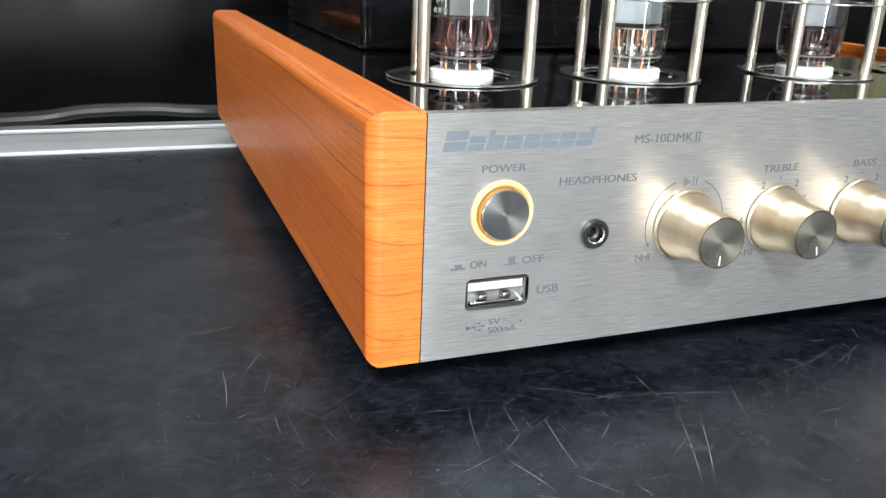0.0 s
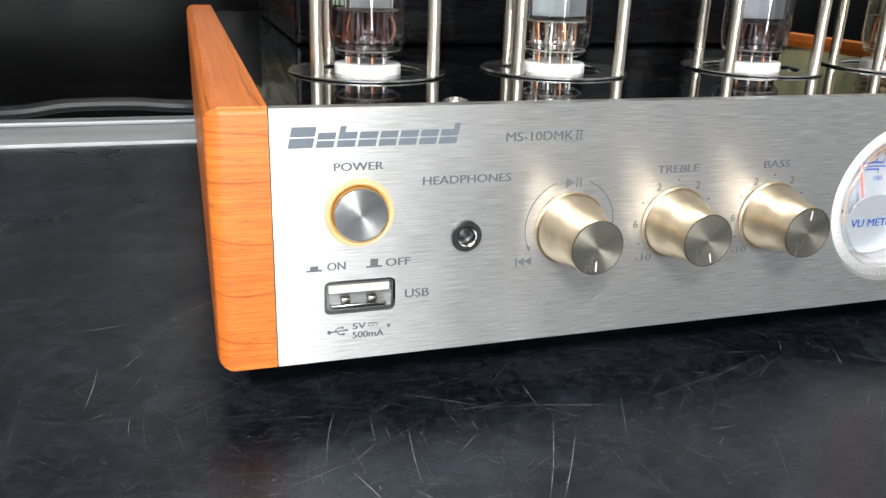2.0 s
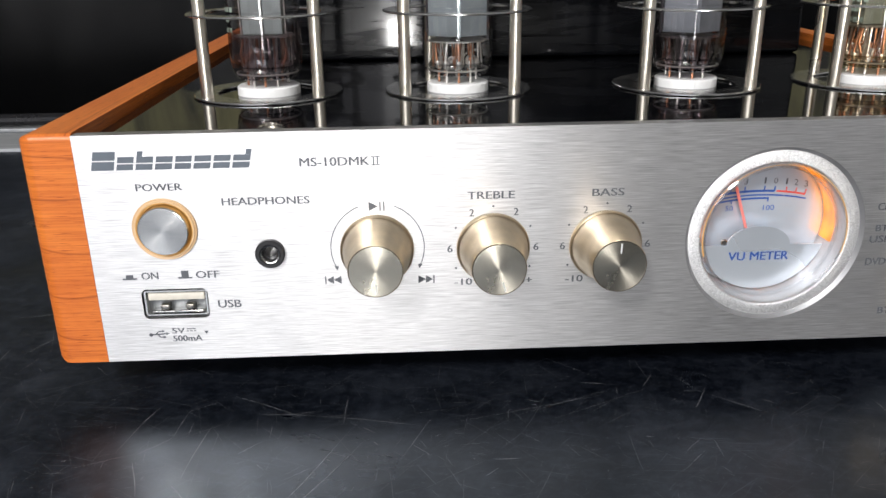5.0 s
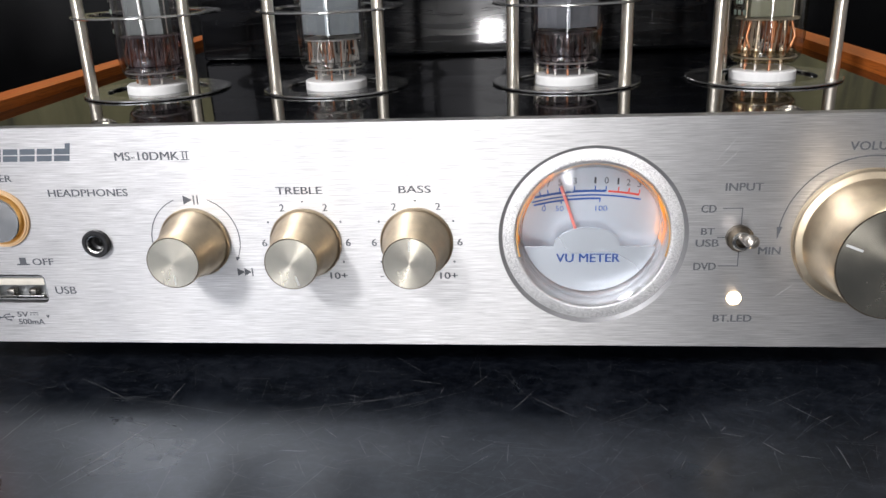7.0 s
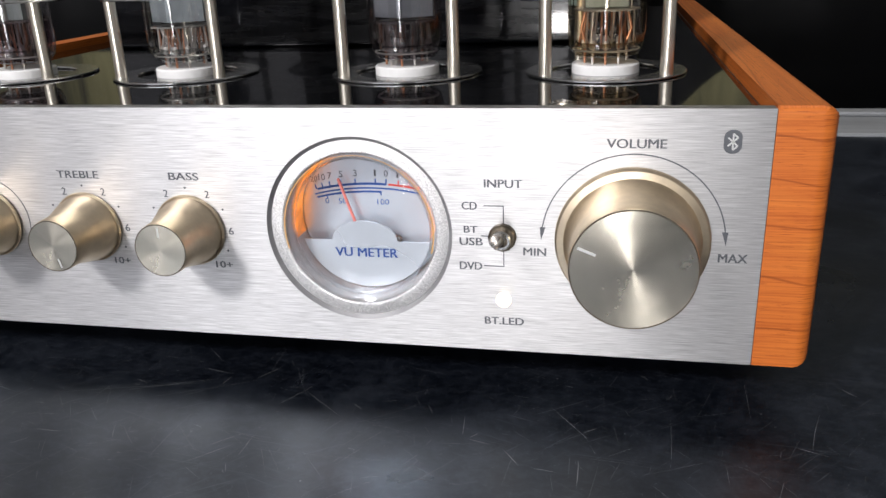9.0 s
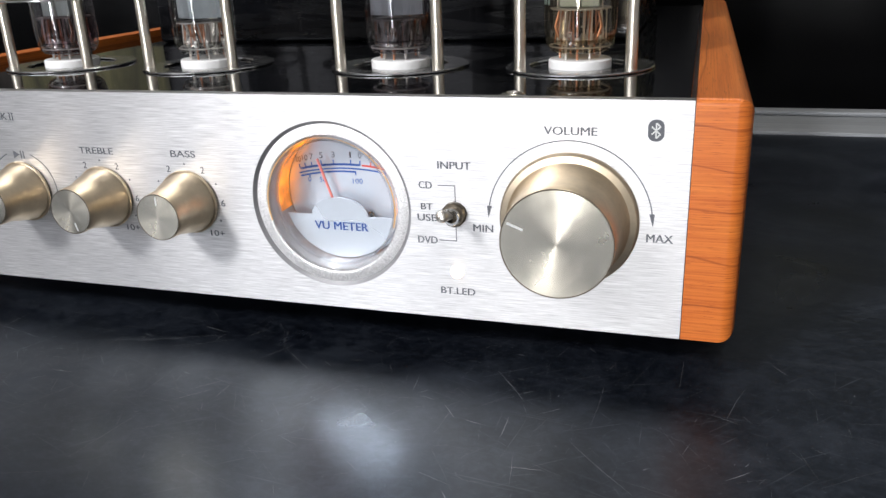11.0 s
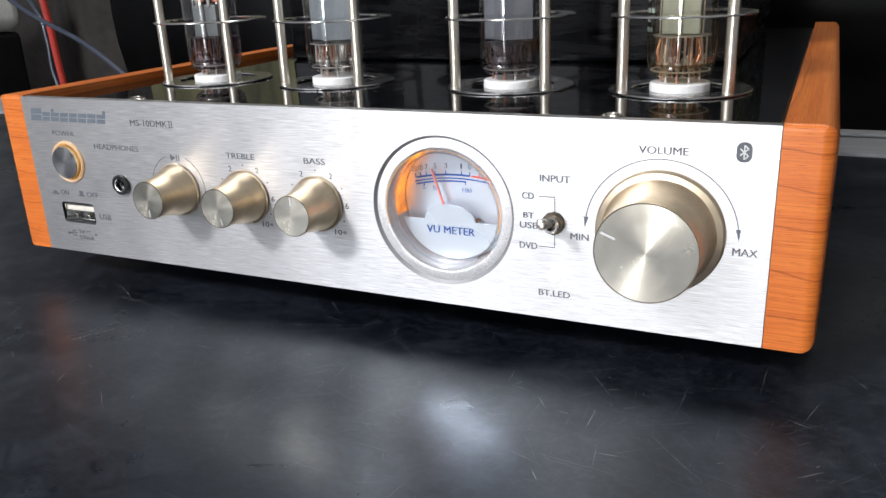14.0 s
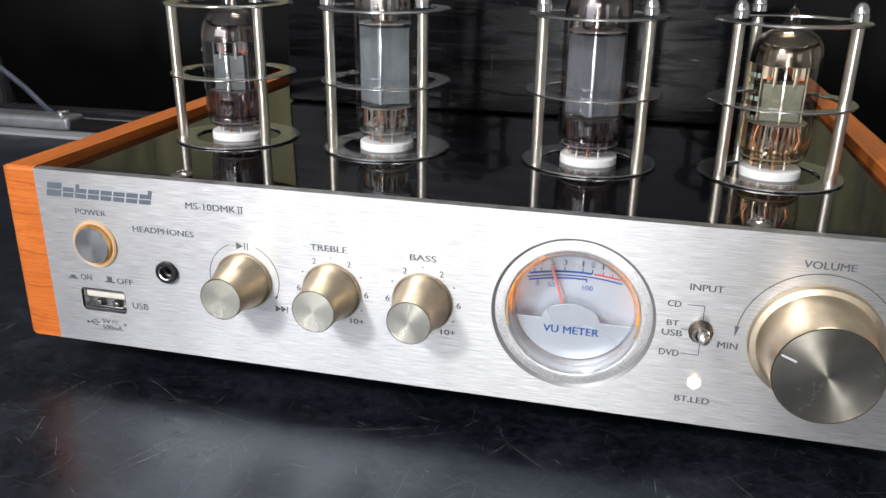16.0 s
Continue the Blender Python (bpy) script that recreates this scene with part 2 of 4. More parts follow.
def table_material():
    """Black laminate, half gloss, with greasy patches and hair scratches."""
    m, nt, p = material("black_laminate")
    v = coords(nt, (1, 1, 1))
    dust = noise_of(nt, v, 46.0, 12.0, 0.80, 0.4)
    base = ramp(nt, dust, [(0.34, (0.0005, 0.0009, 0.0019)), (0.50, (0.0032, 0.0044, 0.0074)), (0.74, (0.024, 0.028, 0.036))])
    fine = noise_of(nt, coords(nt, (330, 520, 1)), 1.0, 6.0, 0.7, 0.7)
    haze = node(nt, "ShaderNodeMapRange", From_Min=0.46, From_Max=0.78, To_Min=0.0, To_Max=0.5)
    nt.links.new(fine, haze.inputs["Value"])
    dusty = nt.nodes.new("ShaderNodeMix")
    dusty.data_type = "RGBA"
    nt.links.new(haze.outputs["Result"], dusty.inputs["Factor"])
    nt.links.new(base, dusty.inputs["A"])
    dusty.inputs["B"].default_value = (0.030, 0.035, 0.046, 1)
    base = dusty.outputs["Result"]
    lines = None
    for k, (sx, sy, turn) in enumerate(((38, 2100, 0.35), (60, 2600, -0.6), (30, 1900, 0.1), (75, 2400, 2.3))):
        tc = nt.nodes.new("ShaderNodeTexCoord")
        mp = nt.nodes.new("ShaderNodeMapping")
        mp.inputs["Rotation"].default_value = (0, 0, turn)
        mp.inputs["Location"].default_value = (k * 3.1, k * 1.7, 0)
        nt.links.new(tc.outputs["Object"], mp.inputs["Vector"])
        sc = nt.nodes.new("ShaderNodeVectorMath")
        sc.operation = "MULTIPLY"
        sc.inputs[1].default_value = (sx, sy, 1)
        nt.links.new(mp.outputs["Vector"], sc.inputs[0])
        f = noise_of(nt, sc.outputs["Vector"], 1.0, 1.0, 0.5, 0.4)
        r = node(nt, "ShaderNodeMapRange", From_Min=0.69, From_Max=0.86, To_Min=0.0, To_Max=1.0)
        nt.links.new(f, r.inputs["Value"])
        if lines is None:
            lines = r.outputs["Result"]
        else:
            mx = nt.nodes.new("ShaderNodeMath")
            mx.operation = "MAXIMUM"
            nt.links.new(lines, mx.inputs[0])
            nt.links.new(r.outputs["Result"], mx.inputs[1])
            lines = mx.outputs["Value"]
    worn = node(nt, "ShaderNodeMapRange", From_Min=0.40, From_Max=0.66, To_Min=0.10, To_Max=1.0)
    nt.links.new(noise_of(nt, v, 21.0, 4.0, 0.6, 0.9), worn.inputs["Value"])
    faint = nt.nodes.new("ShaderNodeMath")
    faint.operation = "MULTIPLY"
    nt.links.new(lines, faint.inputs[0])
    nt.links.new(worn.outputs["Result"], faint.inputs[1])
    # specks of dust, denser where the top is worn
    speck = node(nt, "ShaderNodeMapRange", From_Min=0.66, From_Max=0.80, To_Min=0.0, To_Max=0.75)
    nt.links.new(noise_of(nt, v, 1100.0, 2.0, 0.6, 0.6), speck.inputs["Value"])
    both = nt.nodes.new("ShaderNodeMath")
    both.operation = "MULTIPLY"
    nt.links.new(speck.outputs["Result"], both.inputs[0])
    nt.links.new(worn.outputs["Result"], both.inputs[1])
    most = nt.nodes.new("ShaderNodeMath")
    most.operation = "MAXIMUM"
    nt.links.new(faint.outputs["Value"], most.inputs[0])
    nt.links.new(both.outputs["Value"], most.inputs[1])
    lines = most.outputs["Value"]
    a = nt.nodes.new("ShaderNodeMix")
    a.data_type = "RGBA"
    nt.links.new(lines, a.inputs["Factor"])
    nt.links.new(base, a.inputs["A"])
    a.inputs["B"].default_value = (0.075, 0.082, 0.095, 1)
    nt.links.new(a.outputs["Result"], p.inputs["Base Color"])
    g = noise_of(nt, v, 22.0, 5.0, 0.6, 0.8)
    mr = node(nt, "ShaderNodeMapRange", From_Min=0.3, From_Max=0.72, To_Min=0.24, To_Max=0.50)
    nt.links.new(g, mr.inputs["Value"])
    nt.links.new(mr.outputs["Result"], p.inputs["Roughness"])
    p.inputs["Specular IOR Level"].default_value = 0.54
    p.inputs["Specular Tint"].default_value = (0.68, 0.83, 1.0, 1)
    bump(nt, p, dust, 0.05, 0.0004)
    return m


WOOD = wood_material()
TABLE = table_material()
PANEL = brushed("brushed_aluminium", (0.57, 0.568, 0.566), 0.43, (140, 140, 6200), 0.76, 0.40, 0.90)
BAR = brushed("mill_aluminium", (0.31, 0.322, 0.332), 0.6, (6, 700, 700), 0.0, 0.2, 0.6)
GROOVE = plain("dark_grey_ring", (0.34, 0.34, 0.345), 0.45, 0.8)
PANEL_EDGE = plain("aluminium_edge", (0.55, 0.55, 0.55), 0.4, 1.0)
GOLD = plain("champagne_anodised", (0.70, 0.585, 0.42), 0.36, 1.0, 0.05, 500)
GOLD_FACE = spun("turned_champagne", (0.76, 0.71, 0.59), 0.25, 0.78, 1.0, 0.9)
STEEL_FACE = spun("turned_steel", (0.62, 0.62, 0.61), 0.23, 0.70, 1.0, 0.4)
DARK_RIM = plain("dark_turned_edge", (0.13, 0.11, 0.085), 0.4, 1.0)
CHROME = plain("nickel_plate", (0.74, 0.73, 0.70), 0.16, 1.0, 0.03)
ROD = plain("satin_nickel", (0.72, 0.67, 0.57), 0.29, 1.0, 0.01, 60)
LEVER = plain("dull_nickel", (0.40, 0.375, 0.335), 0.24, 1.0, 0.05, 200)
RING = plain("bright_steel", (0.60, 0.60, 0.59), 0.21, 1.0, 0.05, 900)
SAND = plain("sparkling_cast_ring", (0.80, 0.80, 0.79), 0.42, 0.9, 0.28, 4300, 0.0, 0.5)
BLACK = plain("black_plastic", (0.012, 0.012, 0.013), 0.35)
RUBBER = plain("black_rubber", (0.004, 0.004, 0.004), 0.8, spec=0.15)
PAINT = plain("black_powder_paint", (0.001, 0.0011, 0.0014), 0.14, 0.0, 0.10, 34, 0.0, 0.2, 0.25)
COVER = smudged("black_smudged_paint", (0.0010, 0.0011, 0.0014))
DECK = plain("black_gloss_deck", (0.0016, 0.0018, 0.0024), 0.035, 0.0, 0.1, 60, 0.1, spec=0.32)
INK = plain("grey_print", (0.085, 0.091, 0.102), 0.45, spec=0.4)
LOGO_INK = plain("slate_print", (0.10, 0.118, 0.14), 0.45, spec=0.4)
BLUE_INK = plain("blue_print", (0.022, 0.085, 0.34), 0.5)
RED_INK = plain("red_print", (0.62, 0.07, 0.06), 0.5)
NEEDLE = plain("red_needle_paint", (0.86, 0.27, 0.24), 0.4)
DIAL = plain("pale_dial", (0.74, 0.81, 0.88), 0.24, 0.55, 0.03, 90, 0.0)
DIAL_LOW = plain("pale_dial_cover", (0.80, 0.85, 0.90), 0.27, 0.68, 0.03, 90)
LENS = clear_glass("thin_clear_lens", (0.96, 0.965, 0.97), 0.07)
LIP = clear_glass("clear_acrylic", (0.93, 0.94, 0.95))
GLASS = clear_glass("tube_glass", (0.88, 0.885, 0.885))
TAN_GLASS = clear_glass("tan_tube_glass", (0.84, 0.785, 0.68))
DARK_GLASS = clear_glass("smoky_tube_glass", (0.72, 0.70, 0.72))
MAUVE_GLASS = clear_glass("mauve_smoky_glass", (0.62, 0.54, 0.56))
DEEP_TINT_GLASS = clear_glass("deep_tinted_glass", (0.42, 0.37, 0.38))
CERAMIC = plain("white_ceramic", (0.80, 0.80, 0.78), 0.35, 0.0, 0.03)
PLATE = plain("grey_anode", (0.33, 0.365, 0.385), 0.42, 0.6, 0.08, 240)
PLATE_GREEN = plain("grey_green_anode", (0.22, 0.255, 0.24), 0.45, 0.3, 0.1, 240)
TUBE_INK = plain("faded_green_print", (0.22, 0.27, 0.22), 0.6)
PLATE_DARK = plain("carbon_anode", (0.055, 0.05, 0.055), 0.4, 0.5, 0.2, 400)
GETTER = plain("silvery_getter_film", (0.25, 0.22, 0.19), 0.2, 1.0, 0.25, 240)
MICA = plain("mica", (0.27, 0.25, 0.23), 0.3, 0.0, 0.2, 500)
COPPER = plain("copper_wire", (0.55, 0.27, 0.16), 0.38, 0.9, 0.2)
WIRE = plain("nickel_wire", (0.72, 0.69, 0.65), 0.33, 0.9, 0.1)
AMBER = glowing("amber_light", (1.0, 0.33, 0.025), 1.5, (0.6, 0.3, 0.06))
_nt = AMBER.node_tree
_n = noise_of(_nt, coords(_nt, (1, 1, 1)), 230.0, 2.0, 0.5)
_r = node(_nt, "ShaderNodeMapRange", From_Min=0.35, From_Max=0.68, To_Min=0.5, To_Max=1.7)
_nt.links.new(_n, _r.inputs["Value"])
_nt.links.new(_r.outputs["Result"], _nt.nodes["Principled BSDF"].inputs["Emission Strength"])
AMBER_SOFT = glowing("amber_diffuser", (1.0, 0.40, 0.06), 0.07, (0.54, 0.38, 0.22))
AMBER_EDGE = glowing("amber_inner_step", (1.0, 0.42, 0.04), 0.14, (0.55, 0.33, 0.12))
LED_LIT = glowing("lit_indicator", (1.0, 0.72, 0.45), 6.0, (0.8, 0.7, 0.5))
HEATER = glowing("hot_heater", (1.0, 0.18, 0.03), 0.8, (0.4, 0.1, 0.03))
SCRATCH = plain("scratched_laminate", (0.17, 0.178, 0.19), 0.5, 0.0, 0.55, 200)
HAIRLINE = plain("faintly_scratched_laminate", (0.074, 0.080, 0.090), 0.5, 0.0, 0.6, 200)
SHEET = sheet_material()
CABLE_BLACK = plain("black_cable_jacket", (0.008, 0.008, 0.009), 0.30, spec=0.3)
CABLE_BLUE = plain("blue_grey_cable_jacket", (0.022, 0.029, 0.046), 0.4)
CABLE_RED = plain("red_cable_jacket", (0.30, 0.016, 0.008), 0.45)
TAUPE = plain("taupe_cloth", (0.062, 0.055, 0.050), 0.85, 0.0, 0.15, 90)
GREY_METAL = plain("dull_grey_metal", (0.19, 0.20, 0.205), 0.4, 0.6, 0.15, 120)
CREAM = plain("cream_plastic", (0.60, 0.57, 0.49), 0.4)
HOUSING = plain("white_meter_housing", (0.78, 0.78, 0.78), 0.45)
PALE = plain("pale_plastic", (0.55, 0.56, 0.55), 0.45)
BLACK_BIN = plain("dull_black_plastic", (0.004, 0.004, 0.0045), 0.7, spec=0.1)
WALL = streaked_wall()
WALL_WARM = plain("warm_grey_wall_paint", (0.34, 0.315, 0.275), 0.85, 0.0, 0.1, 5)
WALL_DIM = plain("dark_grey_wall_paint", (0.075, 0.080, 0.090), 0.85, 0.0, 0.1, 5)
CEIL = plain("white_ceiling_paint", (0.62, 0.62, 0.62), 0.9, 0.0, 0.05, 5)
FLOOR = plain("grey_floor", (0.12, 0.12, 0.125), 0.6, 0.0, 0.15, 12)

MM = 0.001


# ---- building helpers ----
def part(name, bm, mat, parent=None, label="", smooth=True, uv=None, weighted=False):
    """Links a bmesh, drawn in millimetres, as one mesh object under a thing or a part."""
    bmesh.ops.recalc_face_normals(bm, faces=bm.faces)
    if uv:
        layer = bm.loops.layers.uv.new("grain")
        for f in bm.faces:
            for l in f.loops:
                c = l.vert.co
                l[layer].uv = (c[uv[0]] * 0.01, c[uv[1]] * 0.01)
    bm.transform(Matrix.Scale(MM, 4))
    me = bpy.data.meshes.new(name)
    bm.to_mesh(me)
    bm.free()
    me.materials.append(mat)
    if smooth:
        for f in me.polygons:
            f.use_smooth = True
        me.set_sharp_from_angle(angle=radians(32))
    ob = new(name, me)
    if weighted:
        ob.modifiers.new("weighted", "WEIGHTED_NORMAL").keep_sharp = True
    if parent:
        ob.parent = parent
    if label:
        ob["label"] = label
    return ob


def centred(name, bm, mat, parent, at, label="", smooth=True):
    """As part(), with the object's origin at the point at (mm, in the parent's frame)."""
    ob = part(name, bm, mat, parent, label, smooth)
    ob.location = Vector(at) * MM
    return ob


def thing(name, label, category, group="", at=(0, 0, 0)):
    ob = new(name)
    ob.empty_display_size = 0.02
    ob.location = Vector(at) * MM
    return tagged(ob, label, category, group)


def box_bm(x0, x1, y0, y1, z0, z1, bevel=0.0, seg=2):
    bm = bmesh.new()
    bmesh.ops.create_cube(bm, size=1, matrix=Matrix.Translation(((x0 + x1) / 2, (y0 + y1) / 2, (z0 + z1) / 2)) @ Matrix.Diagonal((x1 - x0, y1 - y0, z1 - z0, 1)))
    if bevel:
        bmesh.ops.bevel(bm, geom=list(bm.edges), offset=bevel, segments=seg, profile=0.5, affect="EDGES")
    return bm


def lathe_bm(profile, axis="Z", centre=(0, 0, 0), seg=48, start=0.0):
    """Turns a profile of (radius, distance) round an axis: Z upwards, or Y forwards (towards -y)."""
    bm = bmesh.new()
    rows = []
    for r, d in profile:
        ring = []
        for k in range(seg if r > 1e-6 else 1):
            a = start + 2 * math.pi * k / seg
            c, s = r * math.cos(a), r * math.sin(a)
            p = (c, s, d) if axis == "Z" else (c, -d, s)
            ring.append(bm.verts.new(Vector(p) + Vector(centre)))
        rows.append(ring)
    for a, b in zip(rows, rows[1:]):
        n = max(len(a), len(b))
        for k in range(n):
            quad = [a[k % len(a)], a[(k + 1) % len(a)], b[(k + 1) % len(b)], b[k % len(b)]]
            quad = list(dict.fromkeys(quad))
            if len(quad) > 2:
                bm.faces.new(quad)
    return bm


def tube_bm(points, radius, seg=10):
    """A round wire or cable along a list of points."""
    bm = bmesh.new()
    pts = [Vector(p) for p in points]
    rings = []
    side = None
    for i, p in enumerate(pts):
        d = (pts[min(i + 1, len(pts) - 1)] - pts[max(i - 1, 0)]).normalized()
        if side is None:
            side = d.orthogonal().normalized()
        side = (side - d * side.dot(d)).normalized()
        up = d.cross(side)
        rings.append([bm.verts.new(p + radius * (math.cos(2 * math.pi * k / seg) * side + math.sin(2 * math.pi * k / seg) * up)) for k in range(seg)])
    for a, b in zip(rings, rings[1:]):
        for k in range(seg):
            bm.faces.new((a[k], a[(k + 1) % seg], b[(k + 1) % seg], b[k]))
    bm.faces.new(rings[0])
    bm.faces.new(list(reversed(rings[-1])))
    return bm


def smooth_path(points, steps=8):
    """A Catmull-Rom curve through points."""
    pts = [Vector(p) for p in points]
    out = []
    for i in range(len(pts) - 1):
        p0, p1, p2, p3 = pts[max(i - 1, 0)], pts[i], pts[i + 1], pts[min(i + 2, len(pts) - 1)]
        for k in range(steps):
            t = k / steps
            out.append(0.5 * (2 * p1 + (p2 - p0) * t + (2 * p0 - 5 * p1 + 4 * p2 - p3) * t * t + (3 * p1 - p0 - 3 * p2 + p3) * t ** 3))
    return out + [pts[-1]]


def circle_loop(cx, cz, r, n=64):
    return [(cx + r * math.cos(2 * math.pi * k / n), cz + r * math.sin(2 * math.pi * k / n)) for k in range(n)]


def rounded_loop(x0, x1, z0, z1, r, n=5):
    out = []
    for cx, cz, a0 in ((x1 - r, z1 - r, 0), (x0 + r, z1 - r, 90), (x0 + r, z0 + r, 180), (x1 - r, z0 + r, 270)):
        for k in range(n + 1):
            a = radians(a0 + 90 * k / n)
            out.append((cx + r * math.cos(a), cz + r * math.sin(a)))
    return out


def plate_bm(loops, y, depth):
    """A plate in the x-z plane with its front at y: the first loop is its outline, the others are holes through it."""
    bm = bmesh.new()
    for loop in loops:
        vs = [bm.verts.new((x, y, z)) for x, z in loop]
        for a, b in zip(vs, vs[1:] + vs[:1]):
            bm.edges.new((a, b))
    bmesh.ops.triangle_fill(bm, use_beauty=True, use_dissolve=False, edges=list(bm.edges))
    made = bmesh.ops.extrude_face_region(bm, geom=list(bm.faces))
    bmesh.ops.translate(bm, vec=(0, depth, 0), verts=[v for v in made["geom"] if isinstance(v, bmesh.types.BMVert)])
    return bm


def flat_bm(polys, y, depth=0.06):
    """Thin printed shapes in the x-z plane: several polygons in one mesh."""
    bm = bmesh.new()
    for poly in polys:
        front = [bm.verts.new((x, y - depth, z)) for x, z in poly]
        back = [bm.verts.new((x, y, z)) for x, z in poly]
        bm.faces.new(front)
        for k in range(len(poly)):
            j = (k + 1) % len(poly)
            bm.faces.new((front[k], back[k], back[j], front[j]))
    return bm


def stroke(x0, z0, x1, z1, w):
    d = Vector((x1 - x0, z1 - z0)).normalized()
    n = Vector((-d.y, d.x)) * w / 2
    return [(x0 + n.x, z0 + n.y), (x1 + n.x, z1 + n.y), (x1 - n.x, z1 - n.y), (x0 - n.x, z0 - n.y)]


def arc_polys(cx, cz, r, a0, a1, w, n=40):
    out = []
    for k in range(n):
        p, q = radians(a0 + (a1 - a0) * k / n), radians(a0 + (a1 - a0) * (k + 1) / n)
        out.append([(cx + (r + e) * math.cos(a), cz + (r + e) * math.sin(a)) for a, e in ((p, w / 2), (q, w / 2), (q, -w / 2), (p, -w / 2))])
    return out


def text(body, x0, x1, z0, z1, y, mat, parent, name="lettering", bold=0.0):
    """Printed words that fill the given rectangle of a plane facing -y."""
    cu = bpy.data.curves.new("words", "FONT")
    cu.body = body
    cu.resolution_u = 3
    tmp = new("words", cu)
    dg = bpy.context.evaluated_depsgraph_get()
    me = bpy.data.meshes.new_from_object(tmp.evaluated_get(dg))
    bpy.data.objects.remove(tmp)
    bpy.data.curves.remove(cu)
    co = np.empty(len(me.vertices) * 3)
    me.vertices.foreach_get("co", co)
    co = co.reshape(-1, 3)
    lo, hi = co.min(0), co.max(0)
    out = np.empty_like(co)
    out[:, 0] = (x0 + (co[:, 0] - lo[0]) / (hi[0] - lo[0]) * (x1 - x0)) * MM
    out[:, 1] = (y - 0.05) * MM
    out[:, 2] = (z0 + (co[:, 1] - lo[1]) / max(1e-6, hi[1] - lo[1]) * (z1 - z0)) * MM
    me.vertices.foreach_set("co", out.ravel())
    if bold:
        b2 = bmesh.new()
        b2.from_mesh(me)
        extra = bmesh.ops.duplicate(b2, geom=list(b2.faces))
        moved = [v for v in extra["geom"] if isinstance(v, bmesh.types.BMVert)]
        bmesh.ops.translate(b2, vec=(bold * MM, -0.012 * MM, 0), verts=moved)
        b2.to_mesh(me)
        b2.free()
    me.name = name
    me.materials.clear()
    me.materials.append(mat)
    ob = new(name, me)
    ob.parent = parent
    return ob


# ---- the room, plain walls that close it ----
def setting(name, x0, x1, y0, y1, z0, z1, mat, label, category="wall"):
    return tagged(part(name, box_bm(x0, x1, y0, y1, z0, z1), mat, smooth=False), label, category, kind="structure")


setting("floor", -2100, 2100, -2700, 1500, -800, -760, FLOOR, "plain dark grey floor of the workroom", "floor")
setting("ceiling", -2100, 2100, -2700, 1500, 1840, 1880, CEIL, "plain white painted ceiling", "ceiling")
setting("wall_north", -2000, 2000, 1300, 1400, -760, 470, WALL, "plain ochre painted lower rear wall")
setting("wall_north_upper", -2000, 2000, 1300, 1400, 470, 1840, WALL_DIM, "plain dark grey painted upper rear wall")
# added out of view so the tabletop mirrors a pale upright band
setting("band_reflector", -260, -60, 1255, 1299, 240, 1838, WALL_WARM, "unseen warm grey slab added for a pale band in the table's reflection")
setting("wall_south", -2000, 2000, -2700, -2600, -760, 1840, WALL_WARM, "plain grey painted wall")
setting("wall_east", 2000, 2100, -2700, 1400, -760, 1840, CEIL, "plain white painted side wall")
setting("wall_west", -2100, -2000, -2700, 1400, -760, 1840, CEIL, "plain white painted side wall")


